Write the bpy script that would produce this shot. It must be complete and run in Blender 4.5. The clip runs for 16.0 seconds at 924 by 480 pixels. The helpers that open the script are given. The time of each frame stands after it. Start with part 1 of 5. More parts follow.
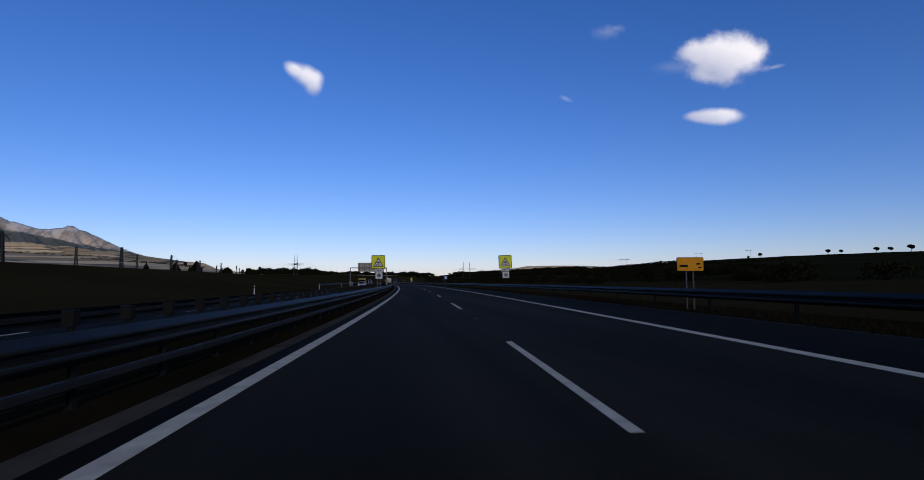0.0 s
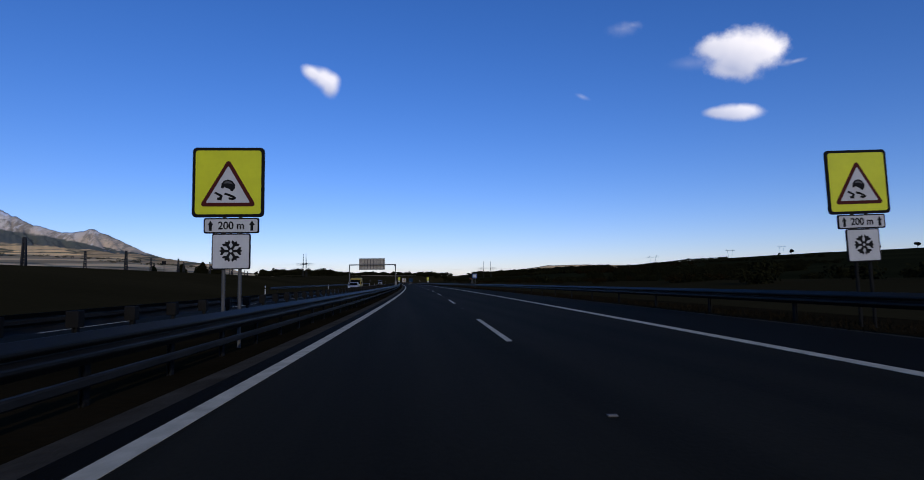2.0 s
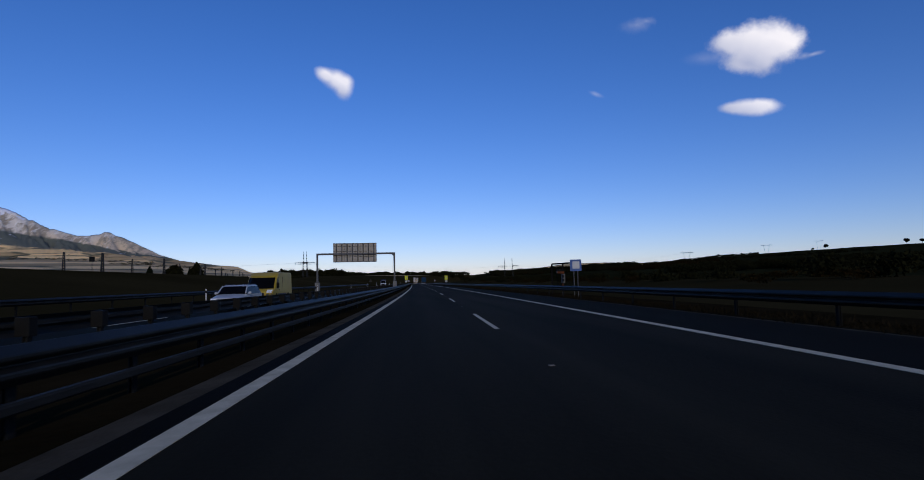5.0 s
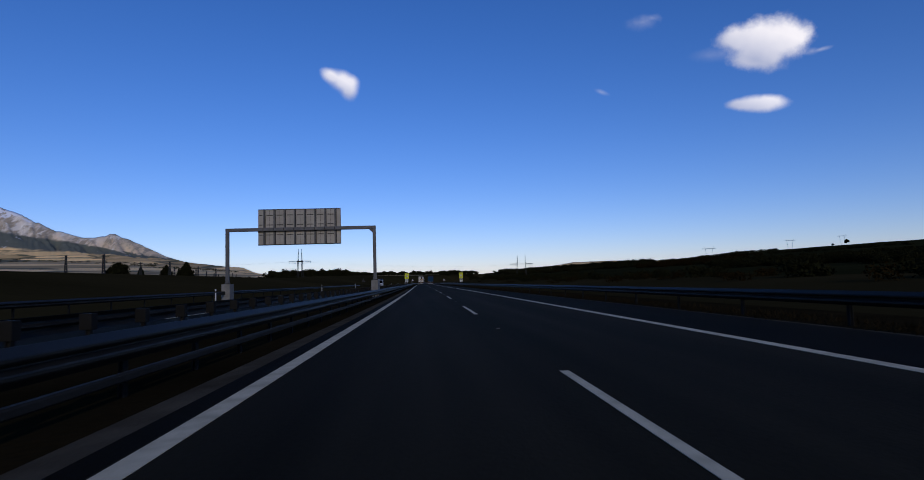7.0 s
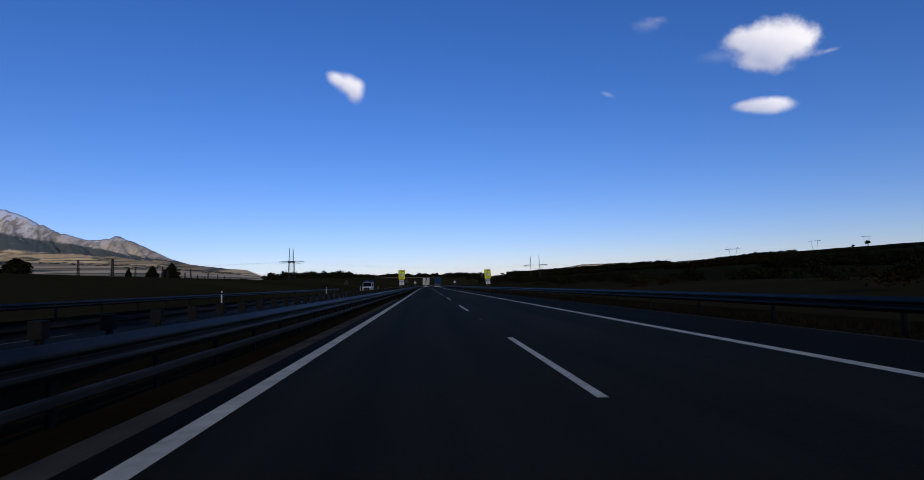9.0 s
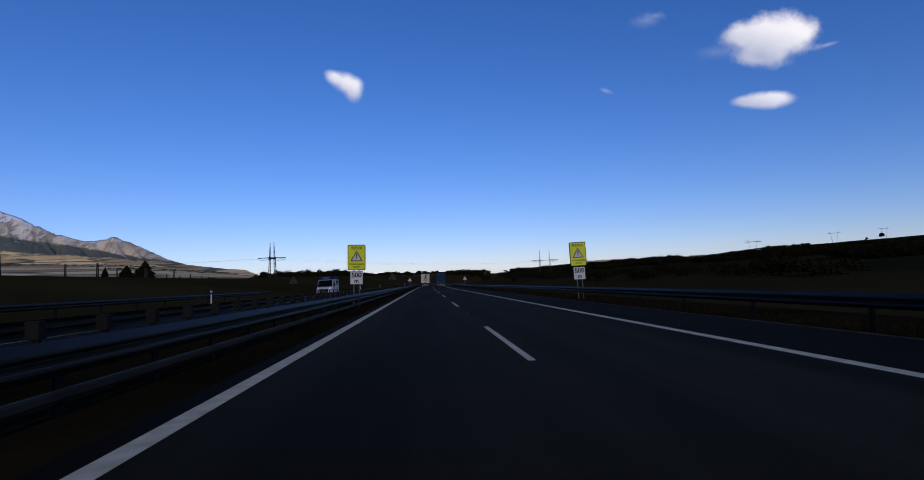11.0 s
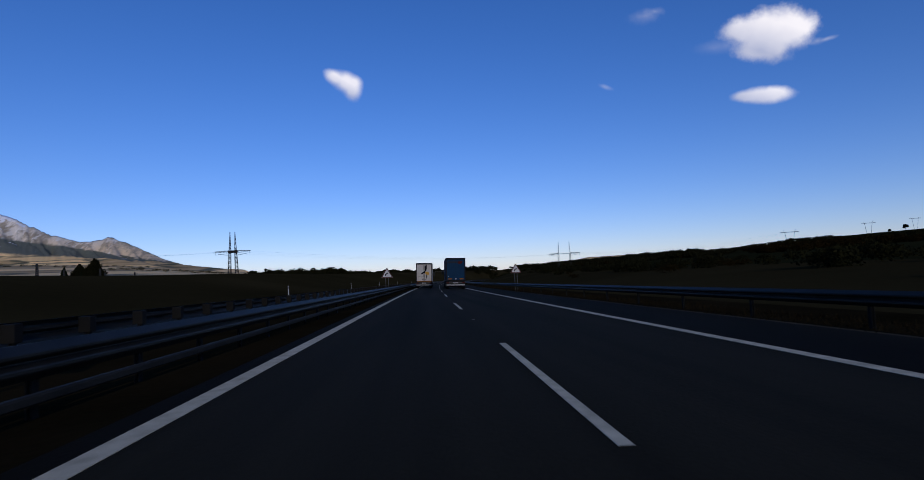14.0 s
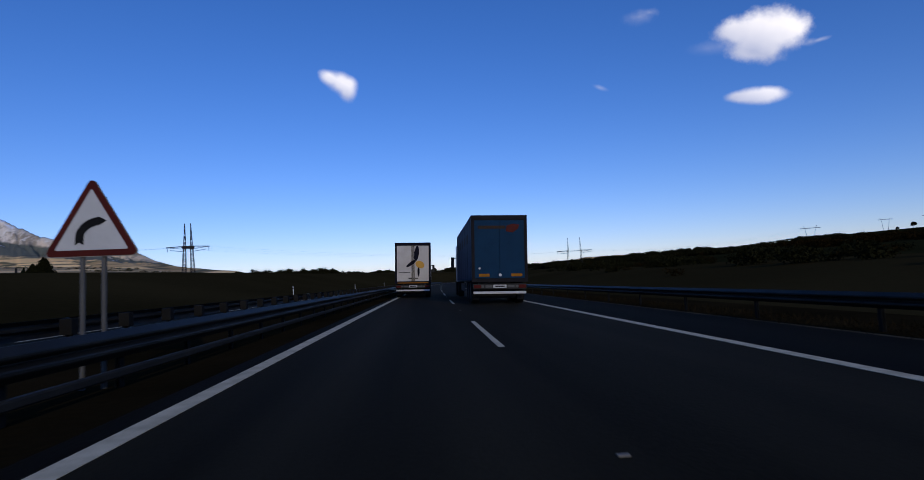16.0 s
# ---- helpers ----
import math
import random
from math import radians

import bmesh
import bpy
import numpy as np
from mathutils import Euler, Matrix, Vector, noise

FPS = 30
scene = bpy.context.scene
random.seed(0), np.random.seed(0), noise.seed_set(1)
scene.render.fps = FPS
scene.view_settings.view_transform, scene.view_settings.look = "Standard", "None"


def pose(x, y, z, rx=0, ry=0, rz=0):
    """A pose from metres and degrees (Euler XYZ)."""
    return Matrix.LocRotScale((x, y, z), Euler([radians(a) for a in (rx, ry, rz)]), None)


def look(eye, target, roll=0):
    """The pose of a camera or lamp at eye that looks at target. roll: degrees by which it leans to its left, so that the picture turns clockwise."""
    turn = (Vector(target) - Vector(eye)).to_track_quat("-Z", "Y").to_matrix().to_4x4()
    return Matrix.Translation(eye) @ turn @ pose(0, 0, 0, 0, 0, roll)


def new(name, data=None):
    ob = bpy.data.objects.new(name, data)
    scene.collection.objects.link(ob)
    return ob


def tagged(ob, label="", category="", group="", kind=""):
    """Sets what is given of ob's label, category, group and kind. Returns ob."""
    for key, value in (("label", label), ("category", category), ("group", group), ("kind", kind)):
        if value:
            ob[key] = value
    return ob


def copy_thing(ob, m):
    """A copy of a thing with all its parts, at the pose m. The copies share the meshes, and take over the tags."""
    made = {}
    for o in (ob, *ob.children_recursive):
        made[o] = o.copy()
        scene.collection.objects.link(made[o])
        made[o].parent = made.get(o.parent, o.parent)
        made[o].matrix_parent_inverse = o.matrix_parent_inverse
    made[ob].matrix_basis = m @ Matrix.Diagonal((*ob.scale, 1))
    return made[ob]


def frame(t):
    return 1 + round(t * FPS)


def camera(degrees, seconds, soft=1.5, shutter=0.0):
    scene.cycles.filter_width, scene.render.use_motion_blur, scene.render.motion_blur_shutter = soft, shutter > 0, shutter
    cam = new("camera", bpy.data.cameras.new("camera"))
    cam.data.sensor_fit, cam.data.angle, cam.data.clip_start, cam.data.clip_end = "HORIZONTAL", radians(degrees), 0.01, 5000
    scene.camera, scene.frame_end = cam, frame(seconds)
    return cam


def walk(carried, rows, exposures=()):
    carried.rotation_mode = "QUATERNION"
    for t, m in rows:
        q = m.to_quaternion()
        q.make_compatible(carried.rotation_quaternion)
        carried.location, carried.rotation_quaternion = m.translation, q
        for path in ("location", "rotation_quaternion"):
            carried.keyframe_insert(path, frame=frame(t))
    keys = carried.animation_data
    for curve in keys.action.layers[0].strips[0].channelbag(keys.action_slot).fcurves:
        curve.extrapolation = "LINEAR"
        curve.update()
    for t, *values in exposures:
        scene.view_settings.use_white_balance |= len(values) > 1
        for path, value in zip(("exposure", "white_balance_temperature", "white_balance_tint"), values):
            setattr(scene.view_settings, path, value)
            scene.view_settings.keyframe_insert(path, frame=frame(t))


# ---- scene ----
cam = camera(78.2, 16.0, soft=0.9, shutter=0.06)

# The road's line: metres along it against heading (degrees, left positive) and cross fall.
HEADING = ((-200, -9.14), (-100, -7.34), (0, -5.09), (36, -3.76), (94, -2.3), (154, -1.34), (203, -0.78), (260, -0.46),
           (320, -0.42), (354, -0.47), (391, -0.83), (450, -1.63), (520, -3.03), (700, -8.33), (900, -14.83), (1200, -24.83))
FALL = ((-200, -1.3), (0, -1.2), (36, -1.05), (94, -0.6), (154, -0.17), (203, 0.1), (279, 0.55), (320, 0.7),
        (354, 0.95), (391, 1.15), (450, 1.4), (600, 1.5), (1200, 1.5))
ALONG = np.arange(-200, 1200.5, 1.0)


def eased(knots):
    v = np.interp(ALONG, *zip(*knots))
    k = np.hanning(41)
    return np.convolve(np.pad(v, 20, mode="edge"), k / k.sum(), "valid")


TURN, CROSS = np.radians(eased(HEADING)), np.tan(np.radians(eased(FALL)))
MID = (TURN[1:] + TURN[:-1]) / 2
LINE_X = np.concatenate([[0], np.cumsum(-np.sin(MID))])
LINE_Y = np.concatenate([[0], np.cumsum(np.cos(MID))])
LINE_X, LINE_Y = LINE_X - LINE_X[395] + 5.16, LINE_Y - LINE_Y[395] + 194.89
GRADE = math.tan(radians(-0.202))


def on_road(s, x, z=0.0):
    """World place: s metres along the road, x to the right of the lane line, z above the carriageway."""
    a = np.interp(s, ALONG, TURN)
    return Vector((np.interp(s, ALONG, LINE_X) + x * math.cos(a), np.interp(s, ALONG, LINE_Y) + x * math.sin(a),
                   z + GRADE * (s - 195) - np.interp(s, ALONG, CROSS) * max(-9, min(9, x))))


def road_pose(s, x, z=0.0, rz=0.0, lean=0.0):
    p = on_road(s, x, z)
    return pose(p.x, p.y, p.z, 0, lean, math.degrees(np.interp(s, ALONG, TURN)) + rz)


# seconds, metres along the road, metres right of the lane line, yaw, pitch, lean to the right
DRIVE = [
    (0.0, -0.05, -1.703, -8.64, 3.97, 0.30), (0.5, 12.06, -1.684, -8.19, 4.08, 0.37),
    (1.0, 23.79, -1.666, -7.69, 4.01, 0.52), (1.5, 35.80, -1.661, -7.15, 3.95, 0.63),
    (2.0, 47.77, -1.685, -6.89, 3.99, 0.72), (2.5, 57.10, -1.709, -6.64, 3.93, 0.89),
    (3.0, 68.98, -1.733, -6.28, 4.03, 0.95), (3.5, 81.24, -1.755, -6.00, 4.07, 1.00),
    (4.0, 92.81, -1.769, -5.76, 4.06, 1.05), (4.5, 105.05, -1.779, -5.60, 4.02, 1.14),
    (5.0, 117.02, -1.788, -5.43, 3.98, 1.24), (5.5, 128.99, -1.798, -5.26, 3.95, 1.33),
    (6.0, 140.96, -1.807, -5.10, 3.92, 1.43), (6.5, 152.94, -1.817, -4.94, 3.88, 1.54),
    (7.0, 165.30, -1.815, -4.77, 3.94, 1.65), (7.5, 177.60, -1.818, -4.48, 4.21, 1.76),
    (8.0, 189.61, -1.826, -4.34, 4.10, 1.75), (8.5, 202.24, -1.833, -4.25, 3.94, 1.75),
    (9.0, 214.58, -1.836, -4.21, 4.22, 1.66), (9.5, 227.47, -1.786, -4.21, 4.16, 1.79),
    (10.0, 240.36, -1.735, -4.21, 4.12, 1.93), (10.5, 253.25, -1.685, -4.21, 4.07, 2.06),
    (11.0, 266.14, -1.634, -4.21, 4.01, 2.20), (11.5, 279.23, -1.584, -4.21, 3.97, 2.34),
    (12.0, 291.94, -1.536, -4.15, 4.02, 2.66), (12.5, 304.68, -1.493, -4.13, 3.74, 2.46),
    (13.0, 317.51, -1.444, -4.23, 3.74, 2.42), (13.5, 330.08, -1.449, -4.22, 3.78, 2.38),
    (14.0, 342.27, -1.455, -4.12, 3.79, 2.72), (14.5, 353.95, -1.461, -4.14, 3.64, 2.71),
    (15.0, 366.28, -1.446, -4.19, 3.84, 2.73), (15.5, 378.26, -1.416, -4.42, 3.82, 2.82),
    (16.0, 390.59, -1.385, -4.58, 3.84, 2.92),
]
EYE = 1.101
# the camera opens up a little each time large signs fill the view
EXPOSURE = ((0.0, -1.07), (1.5, -1.07), (2.0, -0.96), (2.5, -0.98), (3.0, -1.06), (8.0, -1.08), (8.5, -0.99), (9.0, -1.06),
            (11.5, -1.07), (12.0, -0.97), (12.5, -1.06), (15.5, -1.06), (16.0, -0.94))


def seat(s, x, yaw, pitch, lean):
    p = on_road(s, x, EYE)
    return pose(p.x, p.y, p.z, 90 + pitch, 0, yaw) @ pose(0, 0, 0, 0, 0, -lean)


walk(cam, [(t, seat(*row)) for t, *row in DRIVE], exposures=EXPOSURE)

# ---- sky, clouds, sun ----
SUN_AZ, SUN_EL = 168.0, 18.0


def heading_of(az, el):
    a, e = radians(az), radians(el)
    return Vector((math.sin(a) * math.cos(e), math.cos(a) * math.cos(e), math.sin(e)))


world = bpy.data.worlds.new("sky")
scene.world = world
world.use_nodes = True
wt = world.node_tree
wt.nodes.clear()


def wmath(op, a, b=None, clamp=False):
    n = wt.nodes.new("ShaderNodeMath")
    n.operation, n.use_clamp = op, clamp
    for i, v in enumerate((a, b)):
        if v is None:
            continue
        if isinstance(v, (int, float)):
            n.inputs[i].default_value = v
        else:
            wt.links.new(v, n.inputs[i])
    return n.outputs[0]


def wdot(a, vec):
    n = wt.nodes.new("ShaderNodeVectorMath")
    n.operation = "DOT_PRODUCT"
    wt.links.new(a, n.inputs[0])
    n.inputs[1].default_value = vec
    return n.outputs["Value"]


sky = wt.nodes.new("ShaderNodeTexSky")
sky.sky_type, sky.sun_disc = "NISHITA", False
sky.sun_elevation, sky.sun_rotation = radians(SUN_EL), radians(SUN_AZ)
sky.altitude, sky.air_density, sky.dust_density, sky.ozone_density = 700, 1.0, 0.3, 3.0
grade = wt.nodes.new("ShaderNodeHueSaturation")
grade.inputs["Saturation"].default_value = 1.175
tint = wt.nodes.new("ShaderNodeMix")
tint.data_type, tint.blend_type = "RGBA", "MULTIPLY"
tint.inputs["Factor"].default_value, tint.inputs["B"].default_value = 1.0, (1.0, 0.96, 1.3, 1)
wt.links.new(sky.outputs[0], tint.inputs["A"])
wt.links.new(tint.outputs["Result"], grade.inputs["Color"])
way = wt.nodes.new("ShaderNodeTexCoord").outputs["Generated"]
noise_big = wt.nodes.new("ShaderNodeTexNoise")
noise_big.inputs["Scale"].default_value, noise_big.inputs["Detail"].default_value = 38, 7
noise_big.inputs["Roughness"].default_value = 0.6
wt.links.new(way, noise_big.inputs["Vector"])
ragged = wmath("SUBTRACT", noise_big.outputs[0], 0.5)


def cloud_mask(az, el, lobes, soft, rag, thick):
    """Soft cloud in the sky about a heading; lobes: (right, up, half width, half height, tilt) in degrees."""
    c = heading_of(az, el)
    r = Vector((c.y, -c.x, 0)).normalized()
    u = r.cross(c)
    front = wmath("MAXIMUM", wdot(way, c), 0.05)
    flat = wt.nodes.new("ShaderNodeCombineXYZ")
    wt.links.new(wmath("DIVIDE", wdot(way, r), front), flat.inputs[0])
    wt.links.new(wmath("DIVIDE", wdot(way, u), front), flat.inputs[1])
    total = None
    for dx, dy, rx, ry, tilt in lobes:
        m = wt.nodes.new("ShaderNodeMapping")
        m.vector_type = "TEXTURE"
        m.inputs["Location"].default_value = (math.tan(radians(dx)), math.tan(radians(dy)), 0)
        m.inputs["Rotation"].default_value = (0, 0, radians(tilt))
        m.inputs["Scale"].default_value = (math.tan(radians(rx)), math.tan(radians(ry)), 1)
        wt.links.new(flat.outputs[0], m.inputs["Vector"])
        ln = wt.nodes.new("ShaderNodeVectorMath")
        ln.operation = "LENGTH"
        wt.links.new(m.outputs[0], ln.inputs[0])
        inside = wmath("SUBTRACT", 1.0, ln.outputs["Value"])
        if total is None:
            total = inside
        else:
            join = wt.nodes.new("ShaderNodeMath")
            join.operation = "SMOOTH_MAX"
            wt.links.new(total, join.inputs[0])
            wt.links.new(inside, join.inputs[1])
            join.inputs[2].default_value = 0.35
            total = join.outputs[0]
    edge = wmath("ADD", total, wmath("MULTIPLY", ragged, rag))
    ramp = wt.nodes.new("ShaderNodeMapRange")
    ramp.interpolation_type = "SMOOTHSTEP"
    ramp.inputs["From Min"].default_value, ramp.inputs["From Max"].default_value = 0.0, soft
    wt.links.new(edge, ramp.inputs["Value"])
    near = wmath("GREATER_THAN", wdot(way, c), 0.5)
    width = max(rx for _, _, rx, _, _ in lobes)
    side = wt.nodes.new("ShaderNodeSeparateXYZ")
    wt.links.new(flat.outputs[0], side.inputs[0])
    slant = wmath("ADD", wmath("MULTIPLY", side.outputs[0], 0.55), side.outputs[1])
    lit = wmath("ADD", wmath("MULTIPLY", slant, 1.25 / math.tan(radians(width))), 0.55)
    m = wmath("MULTIPLY", wmath("MULTIPLY", ramp.outputs[0], thick), near)
    return m, wmath("MULTIPLY", m, wmath("MINIMUM", wmath("MAXIMUM", lit, 0.0), 1.0))


CLOUDS = (
    (33.75, 19.65, ((0.3, 0.1, 3.5, 2.35, -12), (-1.9, 0.75, 2.1, 1.35, -14), (1.9, 0.25, 2.1, 1.7, -20), (-0.9, -1.0, 2.3, 1.3, -10), (0.2, -1.2, 1.6, 1.4, 0)), 0.62, 0.8, 0.93),
    (38.0, 18.25, ((0.0, 0.0, 1.1, 0.26, 4), (-0.6, 0.0, 0.7, 0.4, 0)), 1.3, 0.6, 0.34),
    (29.3, 19.5, ((0.0, 0.0, 2.2, 0.8, -6), (1.0, 0.0, 1.6, 0.9, 0)), 1.3, 0.7, 0.12),
    (32.9, 14.7, ((0.3, 0.0, 2.5, 0.92, -9), (-1.1, 0.15, 1.7, 0.6, -8), (1.1, 0.05, 1.6, 0.75, -12)), 0.65, 0.5, 0.82),
    (-7.1, 19.1, ((0.25, 0.3, 1.7, 1.25, -24), (0.75, -0.35, 1.05, 1.35, 8), (-0.75, 0.75, 1.35, 0.85, -26), (0.85, 0.3, 1.0, 0.9, 0)), 0.75, 0.45, 0.86),
    (23.4, 23.3, ((0.0, 0.0, 2.0, 0.9, 0), (0.9, 0.2, 1.0, 0.5, -10)), 1.8, 1.2, 0.3),
    (19.2, 17.6, ((0.0, 0.0, 1.0, 0.32, -25),), 1.4, 0.8, 0.28),
)
covered = sunny = None
for one in CLOUDS:
    m, lit = cloud_mask(*one)
    covered = m if covered is None else wmath("MAXIMUM", covered, m)
    sunny = lit if sunny is None else wmath("MAXIMUM", sunny, lit)
shade_noise = wt.nodes.new("ShaderNodeTexNoise")
shade_noise.inputs["Scale"].default_value, shade_noise.inputs["Detail"].default_value = 14, 3
wt.links.new(way, shade_noise.inputs["Vector"])
white = wt.nodes.new("ShaderNodeMix")
white.data_type = "RGBA"
white.inputs["A"].default_value, white.inputs["B"].default_value = (4.9, 5.3, 7.2, 1), (10.9, 10.5, 10.9, 1)
glow = wmath("ADD", wmath("DIVIDE", sunny, wmath("MAXIMUM", covered, 0.02)), wmath("MULTIPLY", wmath("SUBTRACT", shade_noise.outputs[0], 0.5), 0.9))
wt.links.new(glow, white.inputs["Factor"])
over = wt.nodes.new("ShaderNodeMix")
over.data_type = "RGBA"
wt.links.new(covered, over.inputs["Factor"])
wt.links.new(grade.outputs[0], over.inputs["A"])
wt.links.new(white.outputs["Result"], over.inputs["B"])
back = wt.nodes.new("ShaderNodeBackground")
back.inputs["Strength"].default_value = 0.194
wt.links.new(over.outputs["Result"], back.inputs["Color"])
wt.links.new(back.outputs[0], wt.nodes.new("ShaderNodeOutputWorld").inputs["Surface"])

lamp = bpy.data.lights.new("sun", "SUN")
lamp.energy, lamp.angle, lamp.color = 2.4, radians(0.6), (1.0, 0.93, 0.82)
sun = new("sun", lamp)
sun.matrix_world = look(heading_of(SUN_AZ, SUN_EL) * 400, (0, 0, 0))


# ---- materials ----
def material(name, low, high, rough=0.8, metal=0.0, scale=3.0, fine=40.0, bump=0.15, spec=0.3, world_space=True, streak=1.0):
    """Two-scale mottled paint, soil or metal: colours low..high and fine relief."""
    m = bpy.data.materials.new(name)
    m.use_nodes = True
    t = m.node_tree
    b = t.nodes["Principled BSDF"]
    b.inputs["Roughness"].default_value, b.inputs["Metallic"].default_value = rough, metal
    b.inputs["Specular IOR Level"].default_value = spec
    if world_space:
        g = t.nodes.new("ShaderNodeNewGeometry").outputs["Position"]
    else:
        g = t.nodes.new("ShaderNodeTexCoord").outputs["Object"]
    n1, n2 = t.nodes.new("ShaderNodeTexNoise"), t.nodes.new("ShaderNodeTexNoise")
    n1.inputs["Scale"].default_value, n1.inputs["Detail"].default_value = scale, 4
    n2.inputs["Scale"].default_value, n2.inputs["Detail"].default_value = fine, 3
    along_y = t.nodes.new("ShaderNodeMapping")
    along_y.inputs["Scale"].default_value = (1, 1 / streak, 1)
    t.links.new(g, along_y.inputs["Vector"])
    t.links.new(along_y.outputs[0], n1.inputs["Vector"]), t.links.new(g, n2.inputs["Vector"])
    s = t.nodes.new("ShaderNodeMath")
    s.operation = "MULTIPLY_ADD"
    t.links.new(n2.outputs[0], s.inputs[0])
    s.inputs[1].default_value = 0.5
    k = t.nodes.new("ShaderNodeMath")
    k.operation = "MULTIPLY_ADD"
    t.links.new(n1.outputs[0], k.inputs[0])
    k.inputs[1].default_value, k.inputs[2].default_value = 1.6, -0.55
    t.links.new(k.outputs[0], s.inputs[2])
    out = s.outputs[0]
    c = t.nodes.new("ShaderNodeMix")
    c.data_type = "RGBA"
    c.inputs["A"].default_value, c.inputs["B"].default_value = (*low, 1), (*high, 1)
    t.links.new(out, c.inputs["Factor"])
    t.links.new(c.outputs["Result"], b.inputs["Base Color"])
    if bump:
        bp = t.nodes.new("ShaderNodeBump")
        bp.inputs["Strength"].default_value, bp.inputs["Distance"].default_value = bump, 0.02
        t.links.new(n2.outputs[0], bp.inputs["Height"])
        t.links.new(bp.outputs[0], b.inputs["Normal"])
    return m


# Asphalt bases lowered to hold the cloud shade, the shoulder copy darker still.
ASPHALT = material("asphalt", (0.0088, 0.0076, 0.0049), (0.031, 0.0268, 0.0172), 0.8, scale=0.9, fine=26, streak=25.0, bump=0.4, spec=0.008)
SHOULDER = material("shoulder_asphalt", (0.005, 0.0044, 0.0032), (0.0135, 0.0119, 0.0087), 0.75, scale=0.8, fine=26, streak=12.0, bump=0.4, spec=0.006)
PAINT = material("road_paint", (0.37, 0.31, 0.2), (0.69, 0.585, 0.39), 0.8, scale=4, fine=70, bump=0.1, spec=0.05)
GRAVEL = material("gravel", (0.036, 0.03, 0.0205), (0.1, 0.082, 0.056), 0.95, scale=1.2, fine=30, bump=0.6, spec=0.0)
# Near grass, field and hill colours hold the cloud shade in their dark bases.
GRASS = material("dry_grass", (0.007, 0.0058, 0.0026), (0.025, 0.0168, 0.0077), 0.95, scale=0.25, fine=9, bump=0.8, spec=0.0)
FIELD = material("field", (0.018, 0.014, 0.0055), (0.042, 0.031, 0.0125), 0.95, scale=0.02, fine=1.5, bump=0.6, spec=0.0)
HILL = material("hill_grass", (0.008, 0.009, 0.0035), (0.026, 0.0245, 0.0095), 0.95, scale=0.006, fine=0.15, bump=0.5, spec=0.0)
STUBBLE = material("pale_stubble", (0.6, 0.4, 0.19), (0.95, 0.66, 0.33), 0.95, scale=0.006, fine=0.05, bump=0.3, spec=0.0)
PORTAL = material("portal_steel", (0.055, 0.054, 0.054), (0.1, 0.0985, 0.098), 0.55, 0.2, scale=1.5, fine=20, bump=0.05, spec=0.3)
# Rail, post and spacer steels: shade is put into these very dark colours.
SPACER = material("shaded_spacer_steel", (0.006, 0.0056, 0.005), (0.0135, 0.0128, 0.0115), 0.75, spec=0.05, scale=3, fine=25, bump=0.05)
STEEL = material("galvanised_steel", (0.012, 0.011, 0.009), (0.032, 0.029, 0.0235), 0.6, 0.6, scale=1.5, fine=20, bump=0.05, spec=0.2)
KICK = material("shaded_kick_steel", (0.012, 0.0112, 0.0095), (0.026, 0.0245, 0.021), 0.75, 0.0, scale=1.5, fine=20, bump=0.05, spec=0.08)
POST = material("shaded_post_steel", (0.007, 0.007, 0.0065), (0.018, 0.0178, 0.0165), 0.75, spec=0.03, scale=3, fine=25, bump=0.05)
GREY_POST = material("painted_grey_post", (0.045, 0.043, 0.04), (0.075, 0.073, 0.069), 0.6, scale=3, fine=25, bump=0.05)
STUD = material("worn_stud_plastic", (0.12, 0.105, 0.085), (0.2, 0.18, 0.145), 0.7, scale=20, fine=60, bump=0.1, spec=0.1)
CONCRETE = material("concrete", (0.11, 0.103, 0.09), (0.19, 0.178, 0.16), 0.9, scale=2, fine=30, bump=0.3)
SIGN_BACK = material("aluminium_sign_back", (0.2, 0.178, 0.145), (0.31, 0.28, 0.235), 0.55, 0.15, scale=0.8, fine=14, bump=0.04)
# Darker copy of the sign aluminium, with the shade put into its colour.
SHADED_BACK = material("shaded_sign_back", (0.022, 0.021, 0.019), (0.045, 0.043, 0.039), 0.7, spec=0.1, scale=1.5, fine=14, bump=0.04)
YELLOW = material("fluorescent_yellow", (0.47, 0.48, 0.006), (0.58, 0.59, 0.009), 0.5, scale=2, fine=12, bump=0)
ORANGE = material("orange_yellow", (0.43, 0.172, 0.004), (0.55, 0.225, 0.005), 0.6, spec=0.1, scale=2, fine=12, bump=0)
WHITE = material("sign_white", (0.36, 0.355, 0.345), (0.46, 0.455, 0.44), 0.5, scale=2, fine=12, bump=0)
BLACK = material("black_print", (0.006, 0.006, 0.0065), (0.012, 0.012, 0.012), 0.7, bump=0, spec=0.05)
RED = material("sign_red", (0.045, 0.007, 0.0055), (0.07, 0.011, 0.008), 0.6, bump=0, spec=0.08)
BLUE = material("sign_blue", (0.02, 0.06, 0.2), (0.03, 0.09, 0.27), 0.5, bump=0)
RUBBER = material("rubber", (0.006, 0.006, 0.006), (0.014, 0.0135, 0.013), 0.9, scale=5, spec=0.05, world_space=False)
DARK_METAL = material("dark_chassis", (0.012, 0.012, 0.013), (0.03, 0.029, 0.027), 0.7, spec=0.1, scale=3, world_space=False)
